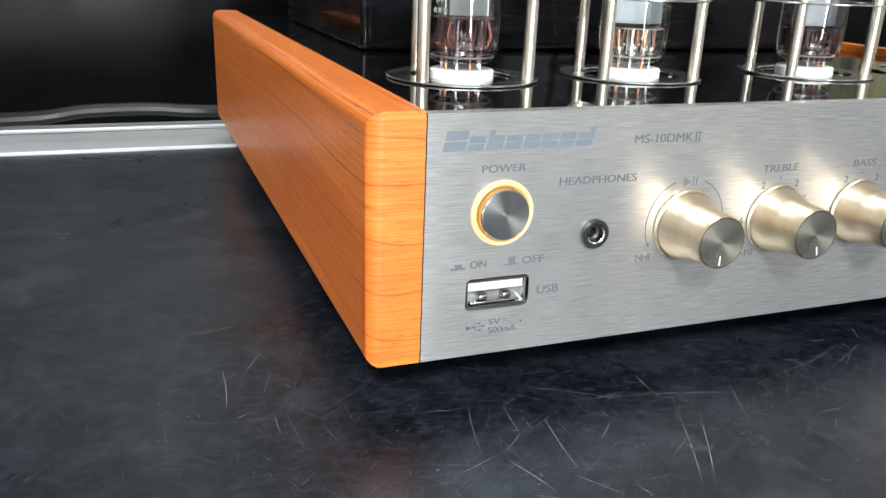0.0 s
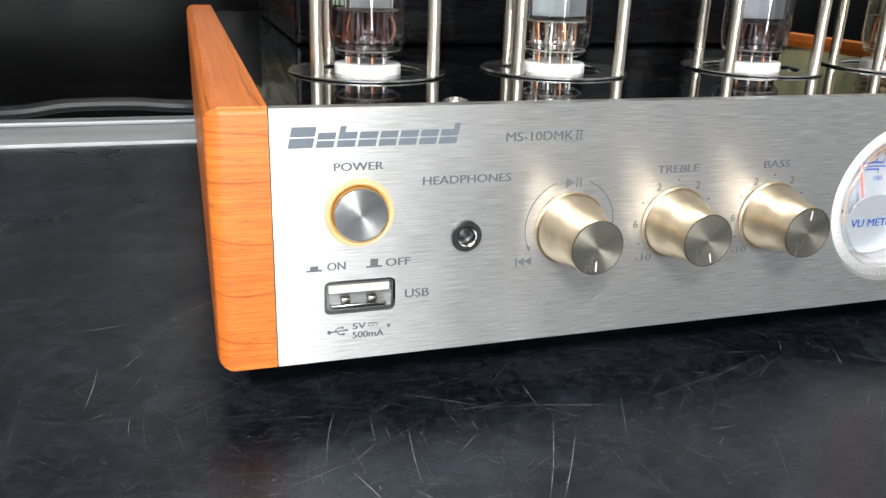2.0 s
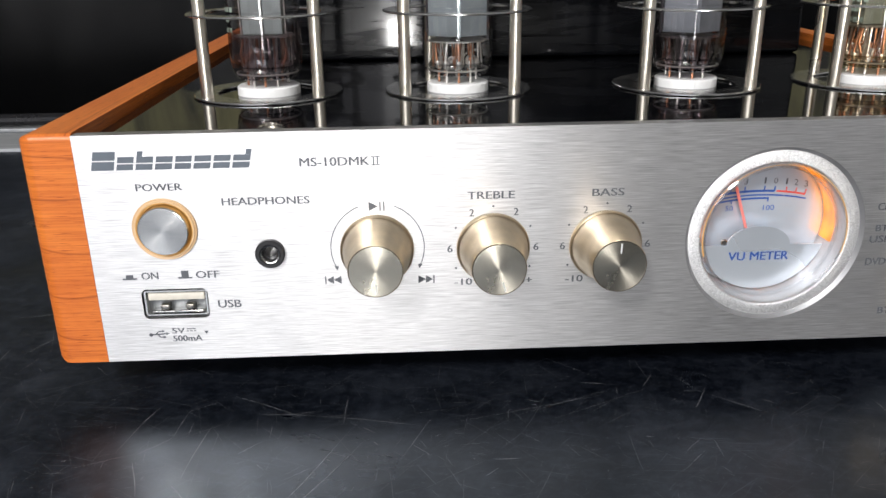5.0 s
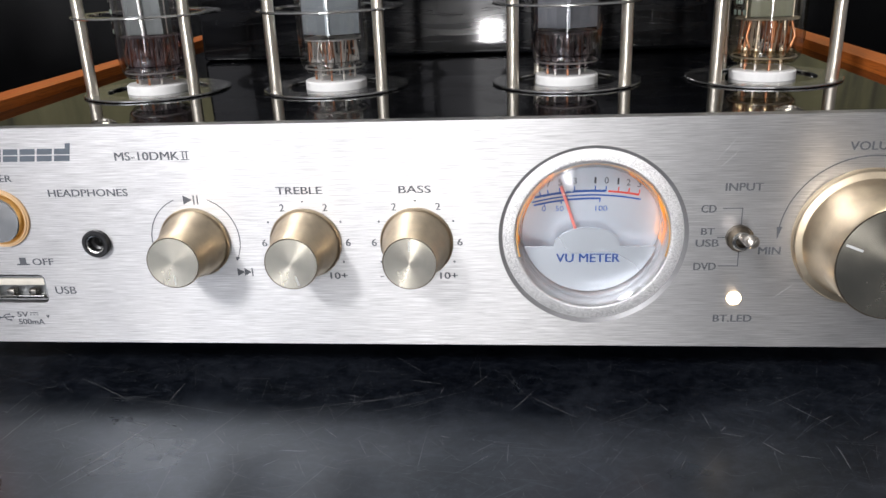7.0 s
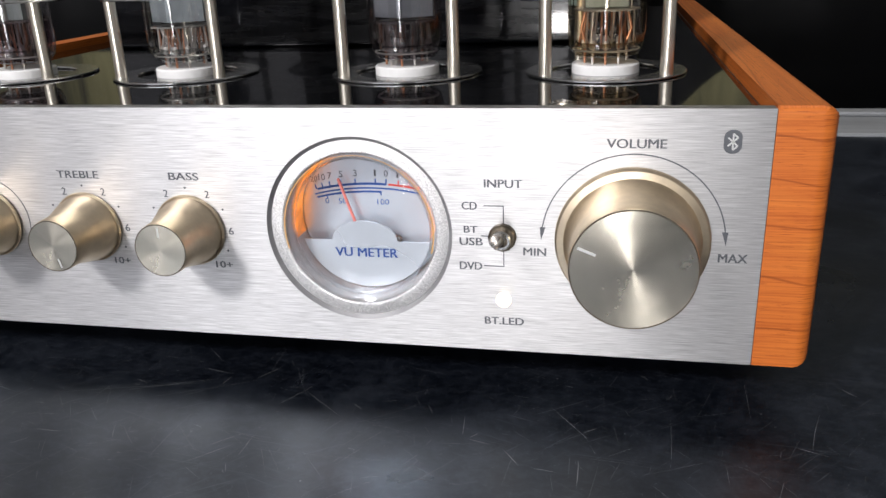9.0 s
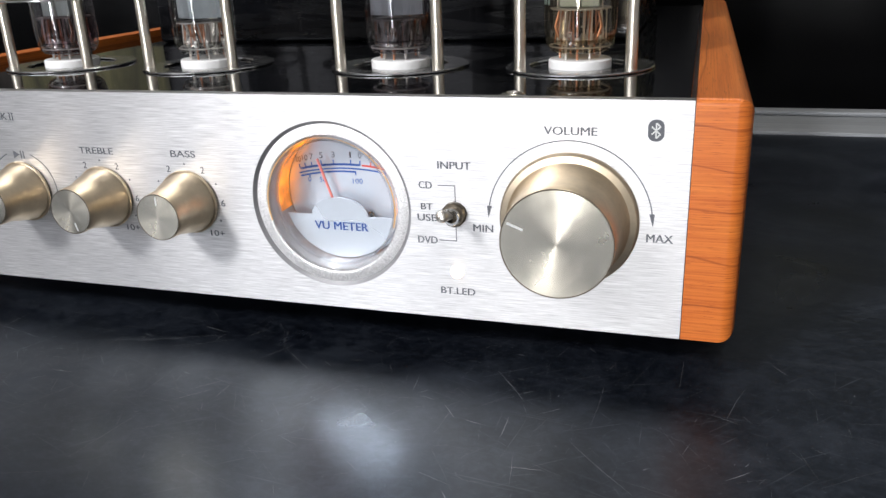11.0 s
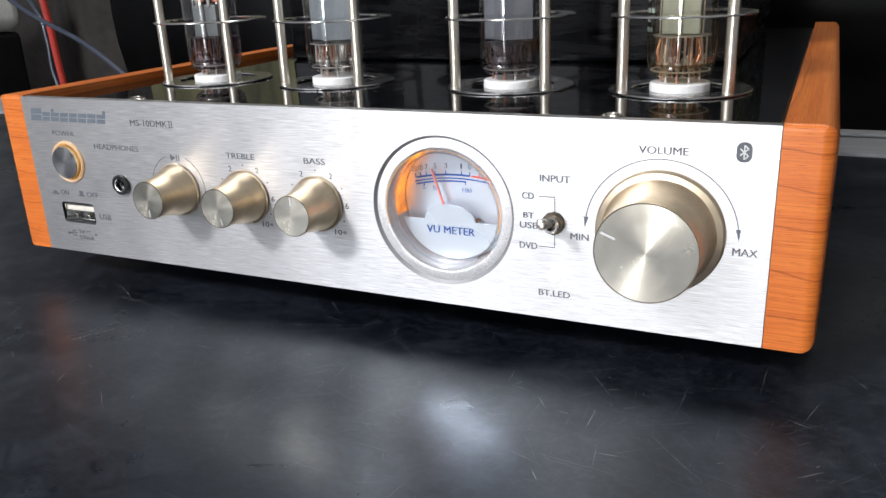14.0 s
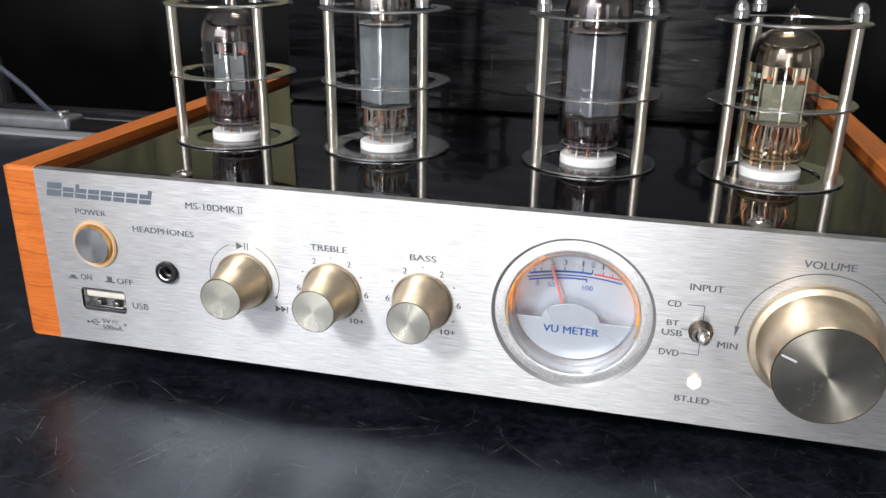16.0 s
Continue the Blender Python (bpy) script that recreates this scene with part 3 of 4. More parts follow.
# ---- the table ----
def build_table():
    t = thing("work_table", "black laminate work table with scratches and an aluminium rear rail", "table")
    part("tabletop", box_bm(-900, 900, -330, 249, -28, 0, 1.5), TABLE, t, weighted=True)
    rail = part("rear_rail", box_bm(-900, 900, 249.5, 297, -30, 1.2, 0.35), BAR, t, "dull aluminium rail along the rear edge", uv=(2, 0))
    part("rail_lip", box_bm(-900, 900, 287, 297, 1.25, 3.6, 0.8), BAR, rail, uv=(2, 0))
    for x in (-860, 810):
        for y in (-300, 190):
            part("leg", box_bm(x, x + 50, y, y + 50, -760, -28, 2), PAINT, t)
    marks = [(-59, -16, -70, -39), (-63, -25, -70, -30), (-87, -11, -89, -28), (-93, -4, -94, -14), (-94, -14, -100, -20),
             (-88, -1, -93, -4), (-100, -22, -96, -33), (-78, -6, -77, -14), (-100, -2, -104, -18), (-75, -16, -80, -21),
             (-138, 6, -138, -1), (-136, 24, -139, 15), (-36, -12, -2, -3), (-85, 2, -70, -7), (-70, -7, -43, -13), (-85, -12, -85, -19)]
    marks += [(-68, -40, -55, -18), (-15, -12, 8, -1), (6, -32, 13, -25), (-22, -10, 0, -1), (72, -3, 80, -14), (120, -12, 124, 1)]
    rng = random.Random(7)
    for k in range(2400):
        x, y = rng.uniform(-260, 230), rng.uniform(-110, 40)
        if k % 5:
            cx, wx, wy = rng.choice(((-66, 46, 20), (-70, 55, 24), (-110, 40, 30), (20, 60, 18), (98, 38, 24)))
            x, y = cx + rng.gauss(0, wx), -20 + rng.gauss(0, wy)
        a, l = rng.uniform(0, 6.28), rng.choice((0.3, 0.3, 0.5, 0.8, 1.5, 3, 5, 9, 16)) * rng.uniform(0.4, 1.2)
        marks.append((x, y, x + l * math.cos(a), y + l * math.sin(a)))
    for some, mat, wide in ((marks[:22] + marks[22::9], SCRATCH, 0.11), ([m for k, m in enumerate(marks[22:]) if k % 9], HAIRLINE, 0.07)):
        bm = bmesh.new()
        for x0, y0, x1, y1 in some:
            a, b = Vector((x0, y0, 0.03)), Vector((x1, y1, 0.03))
            n = (b - a).normalized().cross(Vector((0, 0, 1)))
            w = wide * rng.uniform(0.35, 1.2)
            bow = n * (b - a).length * rng.uniform(-0.02, 0.02)
            row = []
            for q in range(7):
                f = q / 6
                c = a.lerp(b, f) + bow * 4 * f * (1 - f) + n * rng.uniform(-0.04, 0.04)
                h = w * (0.15 + 0.85 * math.sin(math.pi * f)) / 2
                row.append((bm.verts.new(c + n * h), bm.verts.new(c - n * h)))
            for p, q in zip(row, row[1:]):
                bm.faces.new((p[0], q[0], q[1], p[1]))
        tagged(part("scratched_patch", bm, mat, t, "pale hairline scratches", smooth=False), kind="stuff")


build_table()


# ---- the amplifier ----
PX, PZ0, PZ1 = 110.0, 10.6, 60.1          # half width, lower and upper edge of the front panel
DECK_Z = 58.1
amp = thing("tube_amplifier", "tube amplifier with brushed aluminium front and cherry wood sides", "amplifier")


def build_case():
    # wooden cheeks, rounded towards the outside
    for s in (-1, 1):
        x0, x1 = (-121.1, -110.15) if s < 0 else (110.15, 120.7)
        bm = box_bm(x0, x1, 0.2, 266, PZ0 - 0.1, PZ1 + 0.4)
        outer = x0 if s < 0 else x1
        edges = []
        for e in bm.edges:
            a, b = e.verts
            on = [abs(v.co.x - outer) < 0.01 for v in (a, b)]
            if all(on) or (abs(a.co.z - b.co.z) < 0.01 and abs(a.co.y - b.co.y) < 0.01 and (a.co.y < 1 or a.co.z > 30)):
                edges.append(e)
        outer_edges = [e for e in edges if all(abs(v.co.x - outer) < 0.01 for v in e.verts)]
        bmesh.ops.bevel(bm, geom=outer_edges, offset=3.1, segments=5, profile=0.5, affect="EDGES")
        rest = [e for e in bm.edges if all(abs(v.co.y - 0.2) < 0.01 for v in e.verts) and all(v.co.z > PZ1 for v in e.verts)]
        bmesh.ops.bevel(bm, geom=rest, offset=1.4, segments=3, profile=0.5, affect="EDGES")
        part("side_panel", bm, WOOD, amp, "orange-brown cherry wood cheek with rounded edges", weighted=True)
    part("chassis", box_bm(-108, 108, 17, 244, 9, 55.2, 0.8), PAINT, amp, weighted=True)
    part("top_deck", box_bm(-109.2, 109.2, 3.2, 264, 55.3, DECK_Z, 0.3), DECK, amp, "mirror-black gloss deck plate", weighted=True)
    for x in (-84, 84):
        for y in (48, 215):
            part("foot", lathe_bm([(0, 0), (9, 0), (10, 1.2), (10, 9), (0, 9)], "Z", (x, y, 0), 32), RUBBER, amp, "round black rubber foot")
    for x in (-72.8, 72.8):
        screw = part("deck_screw", lathe_bm([(2.9, 0), (2.9, 0.5), (2.5, 1.0), (1.5, 1.4), (1.4, 0.8), (0, 0.8)], "Z", (x, 10.5, DECK_Z), 28), LEVER, amp, "domed nickel deck screw")
    for s in (-1, 1):
        part("deck_joint", box_bm(*sorted((s * 109.25, s * 110.1)), 3, 264, 54, 57.4), BLACK, amp)
    # transformer cover behind the tubes
    bm = box_bm(-90, 90, 118, 246, DECK_Z + 0.05, 136)
    for v in bm.verts:
        if v.co.y < 122 and v.co.z > 100:
            v.co.y += 3.9
    bmesh.ops.bevel(bm, geom=list(bm.edges), offset=1.6, segments=2, profile=0.5, affect="EDGES")
    cover = part("transformer_cover", bm, COVER, amp, "black painted sheet metal transformer cover", weighted=True)


def build_panel():
    holes = [circle_loop(-94.2, 40.5, 6.2, 40), circle_loop(-73.3, 34.7, 2.4, 28), rounded_loop(-101.0, -87.2, 20.4, 27.2, 1.2),
             circle_loop(33.1, 35.3, 19.3, 96), circle_loop(62.3, 35.2, 2.0, 24), circle_loop(62.4, 21.8, 1.5, 24)]
    outline = [(-PX, PZ0), (PX, PZ0), (PX, PZ1), (-PX, PZ1)]
    panel = part("front_panel", plate_bm([outline] + holes, 0.0, 3.0), PANEL, amp, "thick brushed aluminium front panel with grey printing", smooth=False, uv=(2, 0))
    return panel


build_case()
panel = build_panel()


def print_words(panel):
    Y = 0.0
    words = [
        ("POWER", -98.9, -89.7, 48.6, 50.1), ("HEADPHONES", -82.2, -64.5, 45.2, 46.8), ("ON", -100.4, -96.9, 29.5, 31.1),
        ("OFF", -89.2, -84.3, 29.5, 31.1), ("USB", -85.3, -80.4, 22.6, 24.4), ("5V", -95.7, -93.0, 16.9, 18.2), ("500mA", -95.7, -89.5, 15.0, 16.4),
        ("MS-10DMK", -66.0, -52.0, 52.9, 54.7), ("TREBLE", -32.4, -22.6, 45.2, 46.8), ("BASS", -6.6, 0.1, 45.2, 46.8),
        ("INPUT", 58.8, 66.1, 45.0, 46.6), ("CD", 54.4, 57.4, 40.5, 42.1), ("BT", 54.7, 57.4, 35.8, 37.2), ("USB", 53.8, 58.4, 33.2, 34.8),
        ("DVD", 53.7, 58.2, 28.1, 29.7), ("BT.LED", 58.5, 66.4, 16.4, 18.0), ("MIN", 66.3, 70.7, 31.5, 33.1), ("MAX", 102.3, 107.5, 31.5, 33.2),
        ("VOLUME", 81.4, 92.0, 52.9, 54.6),
    ]
    for cx in (-27.0, -3.3):
        words += [("2", cx - 5.0, cx - 4.0, 41.5, 43.1), ("2", cx + 4.2, cx + 5.2, 41.5, 43.1), ("6", cx - 9.6, cx - 8.5, 33.7, 35.3),
                  ("6", cx + 8.5, cx + 9.6, 33.7, 35.3), ("10+", cx + 4.6, cx + 8.4, 26.2, 27.7), ("-10", cx - 8.2, cx - 4.4, 26.2, 27.7)]
    for body, x0, x1, z0, z1 in words:
        text(body, x0, x1 - 0.08, z0, z1, Y, INK, panel, bold=0.12)
    # roman two
    part("lettering", flat_bm([stroke(-51.2, 52.9, -51.2, 54.7, 0.25), stroke(-50.4, 52.9, -50.4, 54.7, 0.25), stroke(-51.7, 52.95, -49.9, 52.95, 0.16), stroke(-51.7, 54.65, -49.9, 54.65, 0.16)], Y), INK, panel, smooth=False)
    # maker's mark: eight plain slanted bars
    x, b, sl = -107.0, 53.0, 0.22
    for w, h, stem in ((4.9, 3.8, 0), (3.7, 2.7, 0), (3.8, 3.8, -1), (3.8, 2.7, 0), (3.7, 2.7, 0), (3.8, 2.7, 0), (3.8, 2.7, 0), (3.9, 3.8, 1)):
        e, m = w - 0.5, (h if not stem else 2.7) / 2
        quads = [(0, 0, e, m - 0.12), (0, m + 0.12, e, 2 * m)]
        if stem:
            quads.append((0, 2.72, 1.1, h) if stem < 0 else (e - 1.1, 2.72, e, h))
        shape = [[(x + u0 + sl * v0, b + v0), (x + u1 + sl * v0, b + v0), (x + u1 + sl * v1, b + v1), (x + u0 + sl * v1, b + v1)] for u0, v0, u1, v1 in quads]
        part("maker_mark_block", flat_bm(shape, Y), LOGO_INK, panel, smooth=False)
        x += w + 0.02
    # push symbols beside ON and OFF
    for x, tall in ((-102.8, 0.75), (-91.4, 1.4)):
        part("push_symbol", flat_bm([[(x - 1.5, 29.5), (x + 1.5, 29.5), (x + 1.5, 29.85), (x - 1.5, 29.85)], [(x - 0.75, 29.85), (x + 0.75, 29.85), (x + 0.75, 29.85 + tall), (x - 0.75, 29.85 + tall)]], Y), INK, panel, smooth=False)
    # plug trident and voltage signs
    tri = [stroke(-100.2, 16.7, -97.0, 16.9, 0.28), stroke(-99.2, 16.8, -98.5, 17.5, 0.22), stroke(-98.5, 17.5, -97.8, 17.5, 0.22), stroke(-98.9, 16.8, -98.2, 16.1, 0.22), stroke(-98.2, 16.1, -97.6, 16.1, 0.22)]
    tri += [circle_loop(-100.2, 16.7, 0.42, 14), [(-97.0, 17.2), (-96.3, 16.9), (-97.0, 16.6)], circle_loop(-97.6, 17.5, 0.24, 10), stroke(-97.7, 16.1, -97.2, 16.1, 0.45)]
    part("plug_symbol", flat_bm(tri, Y), INK, panel, smooth=False)
    part("direct_current_symbol", flat_bm([stroke(-92.6, 17.9, -90.6, 17.9, 0.2)] + [stroke(-92.6 + 0.75 * k, 17.4, -92.1 + 0.75 * k, 17.4, 0.18) for k in range(3)] + [[(-88.9, 17.3), (-88.0, 17.3), (-88.45, 16.5)]], Y), INK, panel, smooth=False)
    # media knob: arcs, play, back and forward signs
    cx, cz = -51.1, 35.2
    polys = arc_polys(cx, cz, 9.7, 112, 205, 0.2) + arc_polys(cx, cz, 9.7, 68, -25, 0.2)
    for s in (-1, 1):
        a = radians(205 if s < 0 else -25)
        ex, ez = cx + 9.7 * math.cos(a), cz + 9.7 * math.sin(a)
        polys.append([(ex - 0.5, ez + 0.2), (ex + 0.5, ez + 0.2), (ex + 0.25 * s * -1, ez - 0.8)])
    part("arc_arrow", flat_bm(polys, Y), INK, panel, smooth=False)
    z = 44.2
    part("play_symbol", flat_bm([[(-52.6, z - 1.0), (-50.7, z), (-52.6, z + 1.0)], stroke(-50.3, z - 1, -50.3, z + 1, 0.3), stroke(-49.5, z - 1, -49.5, z + 1, 0.3)], Y), INK, panel, smooth=False)
    z = 28.2
    part("back_symbol", flat_bm([stroke(-62.3, z - 0.9, -62.3, z + 0.9, 0.3), [(-62.1, z), (-60.6, z + 0.9), (-60.6, z - 0.9)], [(-60.6, z), (-59.0, z + 0.9), (-59.0, z - 0.9)]], Y), INK, panel, smooth=False)
    z = 27.8
    part("forward_symbol", flat_bm([stroke(-39.5, z - 0.9, -39.5, z + 0.9, 0.3), [(-41.2, z + 0.9), (-39.7, z), (-41.2, z - 0.9)], [(-42.8, z + 0.9), (-41.2, z), (-42.8, z - 0.9)]], Y), INK, panel, smooth=False)
    # dots round the tone knobs
    for cx in (-27.0, -3.3):
        dots = [circle_loop(cx + 9.0 * math.cos(radians(a)), 34.6 + 9.0 * math.sin(radians(a)), 0.24, 12) for a in (90, 30, 150, -30, 210)]
        part("scale_dots", flat_bm(dots, Y), INK, panel, smooth=False)
    # volume arc with arrow ends
    polys = arc_polys(86.6, 35.0, 16.8, 8, 172, 0.24, 64)
    for s in (-1, 1):
        ex = 86.6 + s * 16.8
        polys.append([(ex - 0.55 - 0.2 * s, 37.4), (ex + 0.55 - 0.2 * s, 37.4), (ex + 0.1 * s, 34.7)])
    part("arc_arrow", flat_bm(polys, Y), INK, panel, smooth=False)
    # selector lines
    part("selector_line", flat_bm([stroke(58.7, 41.35, 62.5, 41.35, 0.2), stroke(62.5, 41.45, 62.5, 37.9, 0.2), stroke(58.6, 29.0, 62.5, 29.0, 0.2), stroke(62.5, 28.9, 62.5, 32.4, 0.2), stroke(58.0, 35.2, 59.6, 35.2, 0.2)], Y), INK, panel, smooth=False)
    # wireless badge
    badge = part("wireless_badge", flat_bm([rounded_loop(101.6, 104.7, 52.1, 56.4, 1.4)], Y), INK, panel, "grey rounded badge", smooth=False)
    zc, xc = 54.25, 103.15
    part("badge_mark", flat_bm([stroke(xc, zc - 1.5, xc, zc + 1.5, 0.28), stroke(xc, zc + 1.5, xc + 0.8, zc + 0.75, 0.28), stroke(xc + 0.8, zc + 0.75, xc - 0.85, zc - 0.75, 0.28),
                                stroke(xc, zc - 1.5, xc + 0.8, zc - 0.75, 0.28), stroke(xc + 0.8, zc - 0.75, xc - 0.85, zc + 0.75, 0.28)], Y - 0.07, 0.04), PALE, badge, smooth=False)


print_words(panel)
nicks = [stroke(105.7, 44.4, 106.1, 48.6, 0.10), stroke(103.9, 40.8, 105.3, 44.0, 0.08), stroke(56.2, 50.6, 60.4, 55.8, 0.07), stroke(57.6, 49.9, 60.9, 53.2, 0.06),
         stroke(70.5, 22.0, 73.8, 24.6, 0.07), stroke(-44.0, 18.2, -40.6, 19.9, 0.06), stroke(14.6, 55.9, 17.8, 58.8, 0.08), stroke(-78.2, 59.2, -72.9, 59.5, 0.14)]
for nick in nicks:
    part("hairline_nick", flat_bm([nick], 0.0, 0.03), PANEL_EDGE, panel, smooth=False)


def build_knob(cx, cz, base, face, length, mark_angle, label, big=False):
    """A turned champagne knob: thin skirt, waisted cone and a spun face with a pointer line."""
    if big:
        prof = [(0, 0.15), (base, 0.15), (base, 1.5), (base - 0.25, 1.8), (base - 1.5, 2.15), (base - 1.75, 2.5), (base - 2.15, 3.6), (base - 2.6, 5.4), (face + 0.1, 7.4), (face, length - 0.6), (face - 0.25, length - 0.1), (face - 0.6, length)]
    else:
        prof = [(0, 0.15), (base, 0.15), (base, 0.7), (base - 0.25, 0.9), (base - 0.35, 1.4), (base - 0.55, 3.0), (base - 1.15, 5.4), (face + 0.15, 7.6), (face, length - 0.5), (face - 0.2, length - 0.1), (face - 0.45, length)]
    k = centred("knob", lathe_bm(prof, "Y", (0, 0, 0), 72), GOLD, amp, (cx, 0, cz), label)
    r = face - (0.36 if big else 0.28)
    centred("knob_face", lathe_bm([(r, 0), (r * 0.6, 0.02), (0, 0.03)], "Y", (0, 0, 0), 72), GOLD_FACE, k, (0, -length, 0))
    centred("face_edge", lathe_bm([(face - 0.12, 0), (face - 0.1, 0.03), (face - (0.3 if big else 0.24), 0.05), (face - (0.38 if big else 0.3), 0.03)], "Y", (0, 0, 0), 72), DARK_RIM, k, (0, -length + 0.02, 0))
    teeth = 340 if big else 190
    bm = lathe_bm([(base + 0.02, 0.2), (base + 0.22, 0.35), (base + 0.22, 0.75), (base + 0.02, 0.95)], "Y", (0, 0, 0), teeth)
    for v in bm.verts:
        if round(math.atan2(v.co.z, v.co.x) / (2 * math.pi) * teeth) % 2:
            v.co.x, v.co.z = v.co.x * (1 - 0.09 / base), v.co.z * (1 - 0.09 / base)
    centred("knurled_rim", bm, GOLD, k, (0, 0, 0), smooth=False)
    a = radians(mark_angle)
    ca, sa = math.cos(a), math.sin(a)
    r0, r1, w = (face * 0.62, face * 0.92, 0.45) if big else (face * 0.5, face * 0.86, 0.3)
    part("pointer", flat_bm([stroke(r0 * ca, r0 * sa, r1 * ca, r1 * sa, w)], -length - 0.04, 0.04), PALE, k, "pale engraved pointer line", smooth=False)
    return k


build_knob(-51.2, 34.8, 7.5, 5.5, 12.6, 270, "champagne aluminium media knob, waisted")
build_knob(-27.0, 34.5, 7.5, 5.5, 12.6, 285, "champagne aluminium treble knob, waisted")
build_knob(-3.3, 34.5, 7.5, 5.5, 12.6, 88, "champagne aluminium bass knob, waisted")
build_knob(86.6, 35.2, 14.1, 11.1, 15.2, 158, "large champagne aluminium volume knob, scuffed face", True)


def build_button():
    b = centred("power_button", lathe_bm([(6.55, 0), (6.55, 0.35), (6.45, 0.5), (6.25, 0.4), (6.25, -2)], "Y", seg=64), AMBER_SOFT, amp, (-94.2, 0, 40.5), "round steel push button with a lit amber ring")
    centred("light_ring", lathe_bm([(6.28, 0), (6.26, 0.4), (6.05, 0.7), (5.75, 0.66)], "Y", seg=64), AMBER_SOFT, b, (0, 0, 0), "tan translucent plastic ring")
    centred("inner_step", lathe_bm([(5.75, 0.66), (5.4, 0.3), (5.2, -0.2), (5.15, -0.9)], "Y", seg=64), AMBER_EDGE, b, (0, 0, 0), "lit amber inner step")
    centred("cap_side", lathe_bm([(5.1, -1.0), (5.1, 1.6), (4.9, 1.85), (4.85, 1.86)], "Y", seg=64), CHROME, b, (0, 0, 0))
    centred("cap", lathe_bm([(4.86, 0), (3, 0.02), (0, 0.03)], "Y", seg=64), STEEL_FACE, b, (0, -1.85, 0), "spun steel cap")


def build_jack():
    j = centred("headphone_jack", lathe_bm([(3.05, 0), (3.05, 1.0), (2.8, 1.25), (2.2, 1.25), (2.15, 0.9)], "Y", seg=48), BLACK, amp, (-73.3, 0, 34.7), "black-ringed headphone socket")
    centred("contact_sleeve", lathe_bm([(2.15, 0.85), (2.0, 1.1), (1.75, 1.0), (1.7, -4), (0, -4)], "Y", seg=40), CHROME, j, (0, 0, 0), "bright nickel sleeve")
    centred("bore", lathe_bm([(1.68, -0.6), (1.2, -0.9), (1.1, -6), (0, -6)], "Y", seg=32), BLACK, j, (0, 0, 0))


def build_usb():
    u = centred("usb_socket", box_bm(-7.2, 7.2, 3.0, 14, -3.7, 3.7), GREY_METAL, amp, (-94.1, 0, 23.8), "USB socket, steel shell and pale tongue")
    shell = plate_bm([rounded_loop(-6.55, 6.55, -2.85, 2.85, 0.5), rounded_loop(-6.25, 6.25, -2.55, 2.55, 0.35)], 0.5, 2.4)
    part("shell", shell, CHROME, u, "bright folded steel shell")
    part("tongue", box_bm(-5.9, 5.9, 0.9, 3.0, 0.5, 2.1, 0.15), CREAM, u, "cream plastic tongue")
    for x in (-2.6, 2.6):
        part("spring", box_bm(x - 0.9, x + 0.9, 0.8, 3.0, -1.75, -0.55, 0.25), LEVER, u, "dull spring tongue")
    part("shell_floor", box_bm(-5.4, 5.4, 0.7, 2.9, -2.3, -1.95, 0.1), CHROME, u)


def build_switch():
    s = centred("toggle_switch", lathe_bm([(2.75, 0), (2.75, 1.1), (2.45, 1.4), (2.0, 1.4), (1.9, 0.6), (1.2, 0.5), (0, 0.5)], "Y", seg=12), DARK_RIM, amp, (62.3, 0, 35.2), "small nickel toggle switch, lever up")
    part("collar", lathe_bm([(1.95, 0.6), (1.95, 2.6), (1.7, 2.9), (1.3, 2.9), (1.2, 1.5)], "Y", seg=28), CHROME, s)
    a, b = Vector((0, -1.5, 0.2)), Vector((0, -10.2, 2.6))
    d = (b - a).normalized()
    bm = bmesh.new()
    rows = []
    side = Vector((1, 0, 0))
    up = d.cross(side)
    for p, r in [(a, 0.85), (a + d * 4, 1.05), (a + d * 7, 1.25), (b - d * 0.8, 1.32), (b - d * 0.2, 1.0), (b, 0.45)]:
        rows.append([bm.verts.new(p + r * (math.cos(k * math.pi / 10) * side + math.sin(k * math.pi / 10) * up)) for k in range(20)])
    for p, q in zip(rows, rows[1:]):
        for k in range(20):
            bm.faces.new((p[k], p[(k + 1) % 20], q[(k + 1) % 20], q[k]))
    bm.faces.new(rows[-1])
    part("lever", bm, LEVER, s, "round-ended nickel lever")
    led = centred("indicator_light", lathe_bm([(1.45, -1), (1.45, 0.3), (1.2, 0.8), (0.6, 1.1), (0, 1.15)], "Y", seg=28), LED_LIT, amp, (62.4, 0, 21.8), "lit warm white indicator light")


